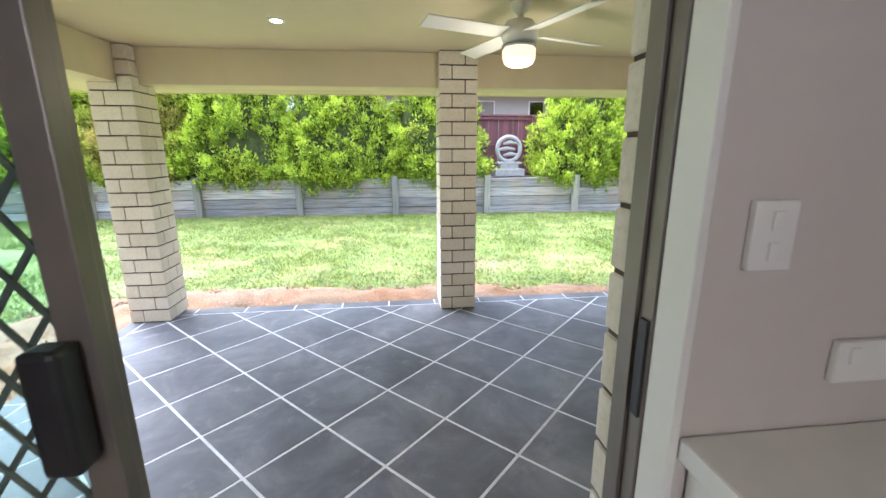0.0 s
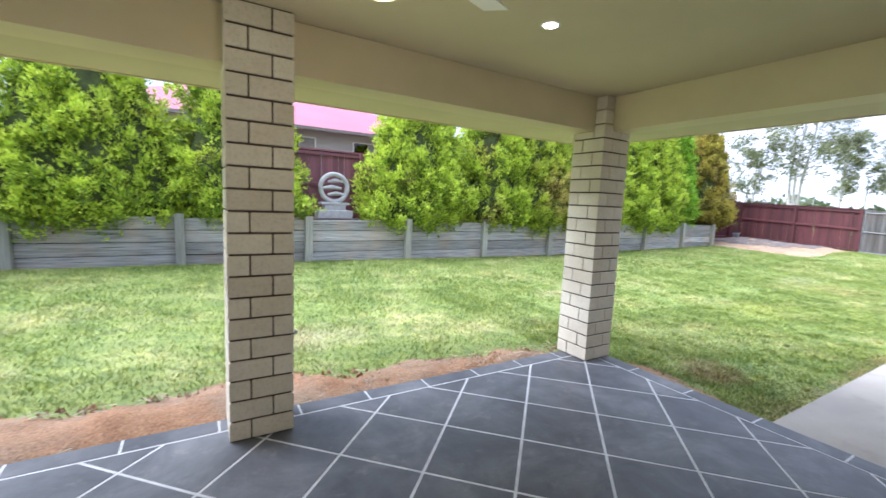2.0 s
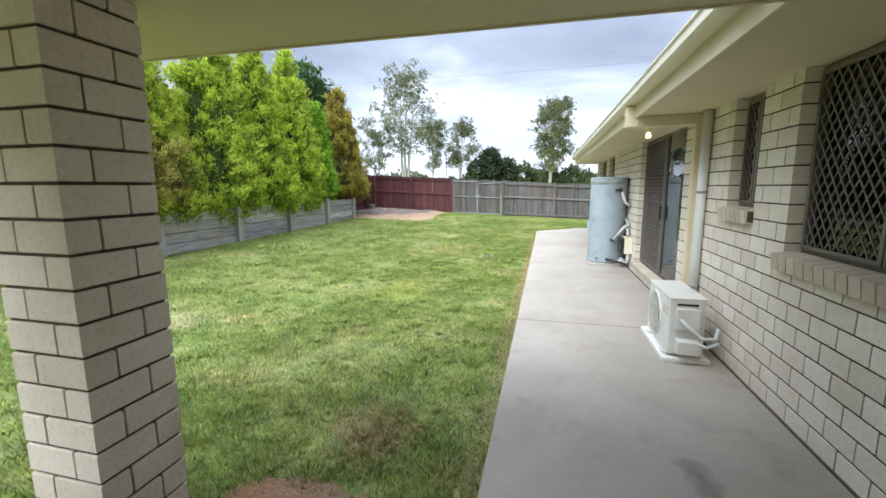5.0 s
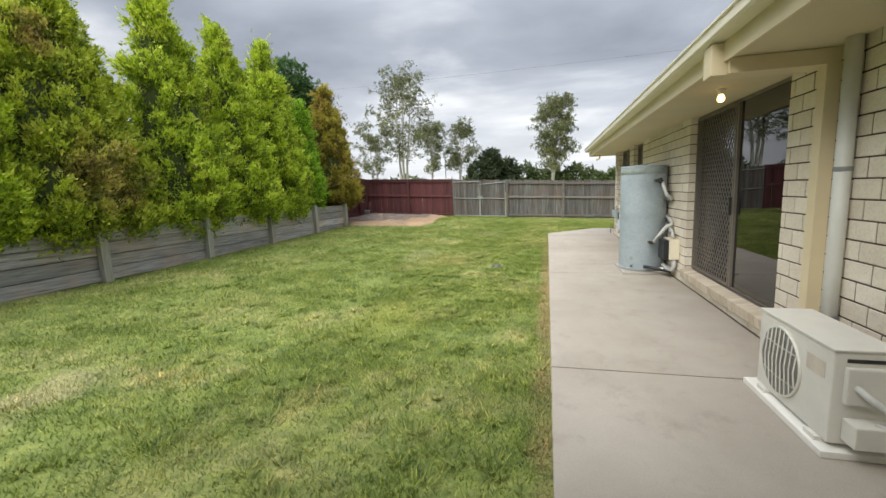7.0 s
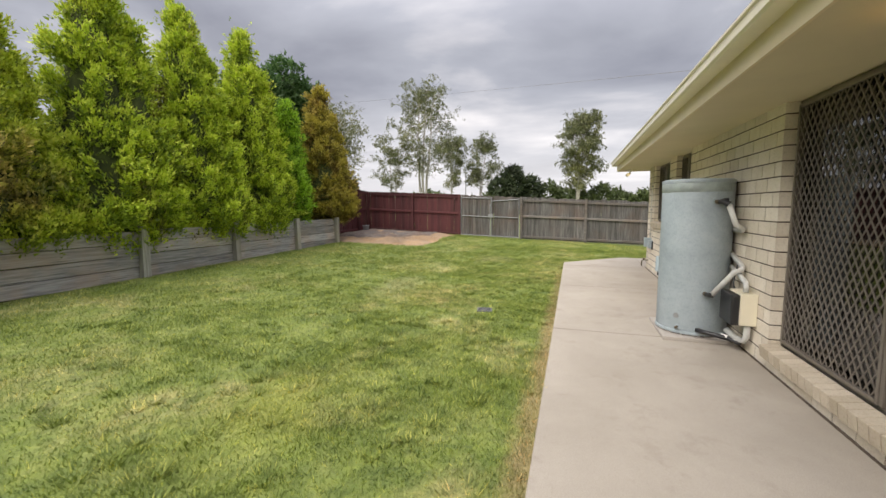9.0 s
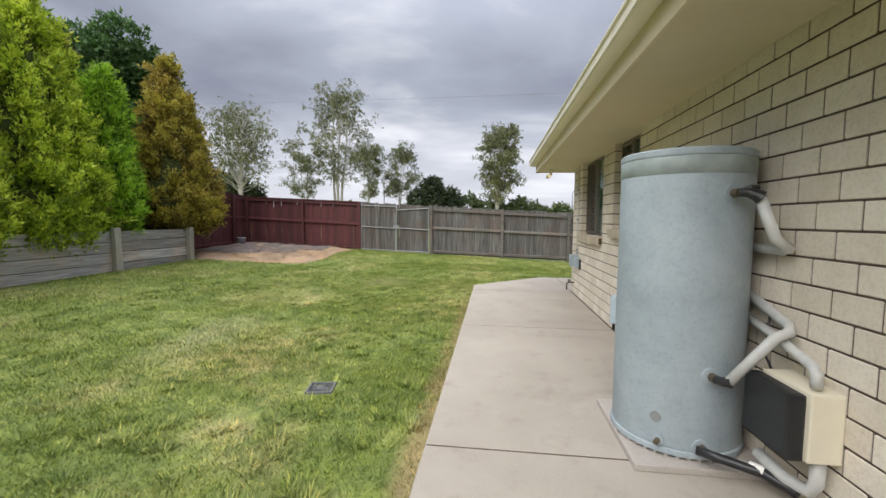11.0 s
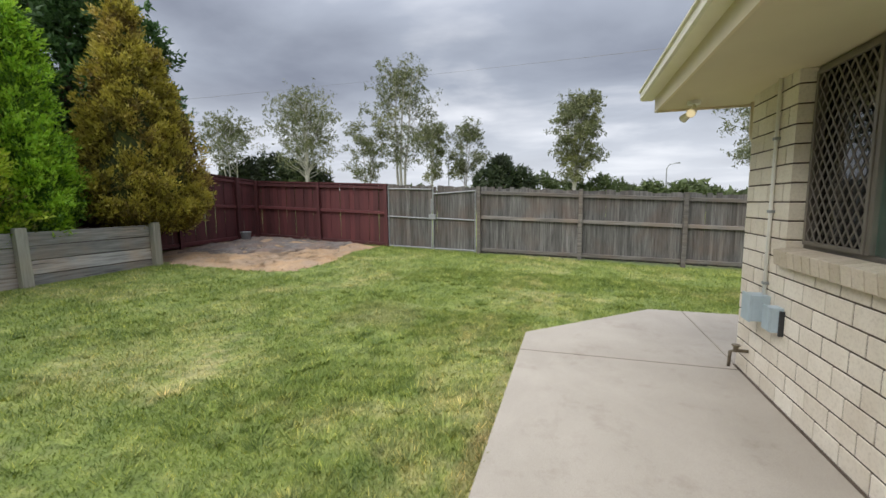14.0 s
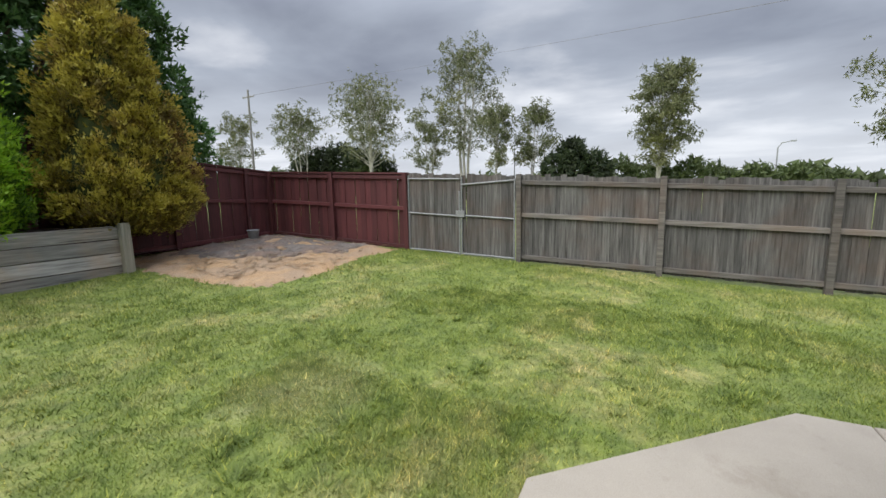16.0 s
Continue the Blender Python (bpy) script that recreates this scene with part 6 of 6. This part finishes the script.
def gum(x, y, height, spread, clumps, seed, label, stems=2, leaf=0.42, low=0.35, base=0.0):
    """A gum tree: pale forked stems, rising limbs and thin hanging leaf clumps with gaps."""
    rs = np.random.RandomState(seed)
    root = thing("gum_tree", (x, y, base), label, "tree", "gum trees")
    bm = bmesh.new()
    ends = []
    for s in range(stems):
        off = rs.uniform(-0.16, 0.16, 2) * spread
        tops = np.array([off[0] * 2.0, off[1] * 2.0, height * rs.uniform(0.86, 0.98)])
        pts, rad = [], []
        r0 = height * 0.011
        for t in np.linspace(0, 1, 7):
            wob = rs.normal(0, 0.012 * height, 2) * t
            pts.append((off[0] * 0.4 + tops[0] * t + wob[0], off[1] * 0.4 + tops[1] * t + wob[1], tops[2] * t))
            rad.append(r0 * (1 - 0.85 * t))
        tube(bm, pts, rad, 6)
        for j in range(clumps // stems):
            t = rs.uniform(low, 0.97)
            i = min(5, int(t * 6))
            p = np.array(pts[i]) * (1 - (t * 6 - i)) + np.array(pts[i + 1]) * (t * 6 - i)
            a = rs.uniform(0, 2 * math.pi)
            reach = spread * (0.25 + 0.75 * math.sin(math.pi * min(1, (t - low) / (1 - low) * 0.75 + 0.22))) * rs.uniform(0.3, 1.0)
            e = p + np.array([math.cos(a) * reach, math.sin(a) * reach, reach * rs.uniform(0.5, 1.2)])
            e[2] = min(e[2], height)
            m = (p + e) / 2 + np.array([0, 0, -0.05 * reach])
            tube(bm, [p, m, e], [r0 * 0.35 * (1.1 - t), r0 * 0.22, r0 * 0.08], 4)
            ends.append(e)
    part("trunk", bm, M_GUMBARK, root)
    ends = np.array(ends)
    k = 13
    leaf = leaf * 0.88
    c = np.repeat(ends, k, 0) + rs.normal(0, spread * 0.125, (len(ends) * k, 3)) * np.array([1, 1, 0.8])
    o = unit(rs.normal(0, 1, c.shape) + np.array([0, 0, -0.5]))
    triangles("foliage", sprays(rs, c, o, 7, leaf, 0.8, 0.32), M_GUM, root)
    return root


gum(62, 23.2, 19.8, 4.2, 120, 51, "tall sparse grey-green gum tree with pale trunks", 3, 0.42, 0.3)
gum(60, 27.0, 11.0, 2.6, 50, 52, "small olive-crowned gum tree", 2, 0.42, 0.35)
gum(60, 18.3, 11.3, 2.4, 54, 53, "small olive-crowned gum tree", 2, 0.42, 0.3)
gum(62, 37.0, 17.0, 5.0, 120, 54, "spreading gum tree with many pale stems", 4, 0.45, 0.3)
gum(63, 50.5, 13.8, 4.0, 80, 55, "rounded gum tree with pale forked trunk", 3, 0.45, 0.45)
gum(62, 15.0, 10.7, 2.8, 60, 56, "small open-crowned gum tree", 2, 0.42, 0.35)
gum(62, 2.2, 13.5, 2.9, 130, 57, "dense-crowned gum tree standing alone", 2, 0.45, 0.25)
gum(58, -15.5, 12.0, 4.2, 100, 58, "wide gum tree beyond the grey fence", 3, 0.45, 0.25)
gum(60, -24.0, 9.5, 4.0, 80, 59, "low wide gum tree beyond the grey fence", 3, 0.45, 0.25)
gum(66, 70.0, 16.0, 4.0, 70, 60, "pale distant gum tree", 3, 0.5, 0.3)
leafy("round_bush_tree", (62, 9.9, 0.5), [(0, 0, 3.6, 2.0), (-0.5, 1.9, 3.3, 1.6), (0.3, -2.0, 3.2, 1.7), (0, 0.5, 5.0, 1.4)], M_DARKBUSH, 61, 700, 0.5, "dark rounded tree beyond the fence", 0.25)
leafy("dark_tree_clump", (66, 45.5, 0.0), [(0, -4, 5.2, 2.8), (0, 0, 5.8, 3.0), (0, 4, 5.4, 2.8), (0, 7.5, 5.0, 2.6), (0, -7, 4.2, 2.2)], M_DARKBUSH, 62, 1400, 0.6, "dark clump of trees far beyond the red fence", 0.3)
rb = random.Random(9)
for i, y in enumerate([58, 51, 45, 40, 34, 6, -1, -6, -11, -19, -26, -33, 13, 20, 28, 64, 75]):
    h = rb.uniform(2.2, 3.4) + (1.6 if y > 38 else 0) + (1.0 if y in (6, -1) else 0)
    leafy("far_bush", (64 + rb.uniform(-3, 6), y, 0.0), [(0, rb.uniform(-2.8, -1.8), h * 0.6, h * 0.45), (0, 0, h * 0.75, h * 0.5), (0, rb.uniform(1.8, 3.0), h * 0.6, h * 0.45)], M_BUSH, 70 + i, 420, 0.5, "low green roadside bush", None, "bush")
wood = []
rw = np.random.RandomState(77)
ang = rw.uniform(-1.6, 1.75, 9000)
rad = rw.uniform(150, 190, 9000)
hz_ = 3.0 + 2.2 * np.sin(ang * 23) + 1.2 * np.sin(ang * 57 + 1)
cw = np.stack([rad * np.cos(ang), rad * np.sin(ang), np.abs(rw.uniform(-0.3, 1, 9000)) * hz_ + 0.4], 1)
tagged(triangles("far_woods", sprays(rw, cw, unit(rw.normal(0, 1, cw.shape) + [0, 0, 0.6]), 5, 2.2, 0.9, 0.7), M_BUSH), "low line of far woods on the horizon", "woods", kind="stuff")

# ---- poles and wires ----
pl = thing("power_pole", (62, 60.6, 0.0), "bare timber power pole with a crossarm", "power pole")
part("pole", tubem([(0, 0, -0.5), (0, 0, 17.9)], [0.22, 0.14], 10), M_POLEWOOD, pl)
part("crossarm", boxm(-0.06, 0.06, -1.3, 1.3, 16.7, 16.85), M_POLEWOOD, pl)
for y in (-1.2, -0.5, 0.5, 1.2):
    part("insulator", lathe([(0.05, 16.85), (0.07, 16.95), (0.03, 17.05)], 8, (0, y)), M_STONE, pl)
for j, y in enumerate((-1.2, 0.5, 1.2)):
    bm = bmesh.new()
    tube(bm, [(62 + 3 * t, 60.6 + y - 200 * t, 17.0 - 18 * t * (1 - t) * 0.35 + 5 * t) for t in np.linspace(0, 1, 24)], 0.008, 4)
    tagged(link_mesh("power_line", bm, M_POLEWOOD), "thin overhead power line strung across the sky", "power line", "power lines")
for y, h in ((-7.6, 5.2), (17.0, 7.0)):
    sp = thing("street_lamp", (63, y, 0.0), "thin grey street lamp beyond the fence", "street lamp", "street lamps")
    part("pole", tubem([(0, 0, -0.2), (0, 0, h - 0.4), (0, -0.25, h), (0, -0.9, h + 0.12)], [0.08, 0.05, 0.045, 0.04], 8), M_GALV, sp)
    part("lamp_head", boxm(-0.1, 0.1, -1.3, -0.85, h + 0.08, h + 0.2, 0.03), M_GALV, sp)

# ---- patio tiles (painted squares set diagonally, with a border) ----
def clip(poly, a, b, c):
    """The part of poly where a*x + b*y <= c."""
    out = []
    for i in range(len(poly)):
        p, q = poly[i], poly[(i + 1) % len(poly)]
        dp, dq = a * p[0] + b * p[1] - c, a * q[0] + b * q[1] - c
        if dp <= 0:
            out.append(p)
        if dp * dq < 0:
            t = dp / (dp - dq)
            out.append((p[0] + (q[0] - p[0]) * t, p[1] + (q[1] - p[1]) * t))
    return out


BX0, BX1, BY1 = PX0 + 0.125, PX1 - 0.15, PY1 - 0.145
half, G = 0.3475, 0.012
for i in range(-12, 14):
    for j in range(-12, 14):
        if (i + j) % 2:
            continue
        tx, ty = 0.51 + i * half, 3.17 + 0.36 + j * half
        s = half - G
        poly = [(tx - s, ty), (tx, ty - s), (tx + s, ty), (tx, ty + s)]
        for a, b, c in ((1, 0, BX1 - 0.008), (-1, 0, -BX0 - 0.008), (0, 1, BY1 - 0.008), (0, -1, -0.66)):
            poly = clip(poly, a, b, c) if len(poly) > 2 else []
        if len(poly) < 3:
            continue
        area = abs(sum(poly[k][0] * poly[(k + 1) % len(poly)][1] - poly[(k + 1) % len(poly)][0] * poly[k][1] for k in range(len(poly)))) / 2
        if area < 0.002:
            continue
        part("tile", prism(bmesh.new(), poly, -0.0035, -0.0022), M_TILE, patio)
n = 13
for k in range(n):
    a, b = PX0 + (PX1 - PX0) * k / n, PX0 + (PX1 - PX0) * (k + 1) / n
    part("border_tile", boxm(a + 0.007, b - 0.007, BY1 + 0.008, PY1, -0.0035, -0.0022), M_TILE, patio)
n = 7
for k in range(n):
    a, b = 0.66 + (BY1 - 0.66) * k / n, 0.66 + (BY1 - 0.66) * (k + 1) / n
    part("border_tile", boxm(BX1 + 0.008, PX1, a + 0.007, b - 0.007, -0.0035, -0.0022), M_TILE, patio)
    part("border_tile", boxm(PX0, BX0 - 0.008, a + 0.007, b - 0.007, -0.0035, -0.0022), M_TILE, patio)

# ---- grass ----
def in_poly(px, py, poly):
    hit = np.zeros(len(px), bool)
    for i in range(len(poly)):
        (ax, ay), (bx, by) = poly[i], poly[(i + 1) % len(poly)]
        c = ((ay > py) != (by > py)) & (px < (bx - ax) * (py - ay) / ((by - ay) or 1e-9) + ax)
        hit ^= c
    return hit


rg = np.random.RandomState(3)


def grass(x0, x1, y0, y1, per_m2, height):
    n = int((x1 - x0) * (y1 - y0) * per_m2)
    x, y = rg.uniform(x0, x1, n), rg.uniform(y0, y1, n)
    bad = in_poly(x, y, SOIL_A) | in_poly(x, y, DIRT) | (in_poly(x, y, SOIL_B) & (rg.rand(n) < 0.8))
    bad |= (x > PX0 - 0.01) & (x < PX1 + 0.01) & (y < PY1 + 0.02)
    for o in path_outlines:
        bad |= in_poly(x, y, o)
    bad |= (x < 17.0) & (y < 2.6)
    bad |= (np.abs(x - 11.865) < 0.14) & (np.abs(y - 3.66) < 0.14)
    clump = np.sin(x * 2.3 + 1.3 * np.sin(y * 1.7)) * np.cos(y * 2.1 + np.sin(x * 1.3)) + 0.6 * np.sin(x * 6.1 + y * 4.3) * np.cos(y * 5.7 - x * 3.1)
    bad |= rg.rand(n) > 0.78 + 0.2 * clump
    x, y, clump = x[~bad], y[~bad], clump[~bad]
    zs = np.array([gz(a, b) for a, b in zip(np.round(x, 1), np.round(y, 1))])
    h = height * rg.uniform(0.5, 1.25, len(x)) * (1 + 0.25 * clump)
    a = rg.uniform(0, 2 * math.pi, len(x))
    lean = rg.uniform(0.2, 1.1, len(x)) * h
    b = rg.uniform(0, 2 * math.pi, len(x))
    w = rg.uniform(0.0025, 0.005, len(x)) * (height / 0.035)
    p = np.stack([x, y, zs - 0.004], 1)
    s = np.stack([np.cos(a) * w, np.sin(a) * w, np.zeros(len(x))], 1)
    tip = p + np.stack([np.cos(b) * lean, np.sin(b) * lean, h], 1)
    return np.stack([p - s, p + s, tip], 1)


def tufts(x0, x1, y0, y1, count):
    """Coarser weed tufts that stand above the mown grass."""
    cx, cy = rg.uniform(x0, x1, count), rg.uniform(y0, y1, count)
    size = rg.uniform(0.04, 0.13, count)
    n = 46
    a = rg.uniform(0, 2 * math.pi, count * n)
    r = np.repeat(size, n) * np.sqrt(rg.rand(count * n))
    x, y = np.repeat(cx, n) + r * np.cos(a), np.repeat(cy, n) + r * np.sin(a)
    bad = in_poly(x, y, DIRT) | ((x < PX1 + 0.05) & (y < PY1 + 0.05)) | ((np.abs(x - 11.865) < 0.16) & (np.abs(y - 3.66) < 0.16))
    for o in path_outlines:
        bad |= in_poly(x, y, o)
    x, y, a, sz = x[~bad], y[~bad], a[~bad], np.repeat(size, n)[~bad]
    zs = np.array([gz(p, q) for p, q in zip(np.round(x, 1), np.round(y, 1))])
    h = rg.uniform(0.03, 0.06, len(x)) * (0.7 + 4 * sz)
    w = rg.uniform(0.004, 0.008, len(x))
    p = np.stack([x, y, zs - 0.004], 1)
    s = np.stack([-np.sin(a) * w, np.cos(a) * w, np.zeros(len(x))], 1)
    tip = p + np.stack([np.cos(a) * h * 0.8, np.sin(a) * h * 0.8, h], 1)
    return np.stack([p - s, p + s, tip], 1)


blades = np.concatenate([
    tufts(3.8, 17.0, 2.75, 5.2, 420), tufts(14.5, 21.0, -1.0, 5.2, 300), tufts(3.8, 19.0, 5.2, 8.5, 260),
    grass(3.4, 10.0, 2.6, 5.2, 7500, 0.034), grass(10.0, 18.0, 2.6, 5.2, 7500, 0.034),
    grass(14.0, 21.0, -1.0, 2.7, 4200, 0.036), grass(17.0, 21.0, 2.7, 5.2, 6500, 0.034),
    grass(3.4, 19.6, 5.2, 7.6, 3300, 0.04), grass(-6.0, 3.6, 4.2, 7.6, 2600, 0.042),
    grass(-9.0, 19.6, 7.6, 10.66, 1500, 0.05), grass(19.6, 23.2, -4.0, 7.6, 1800, 0.048),
])
tagged(triangles("lawn_grass", blades, M_BLADE), "short mown grass blades, green to straw", "grass", kind="stuff")
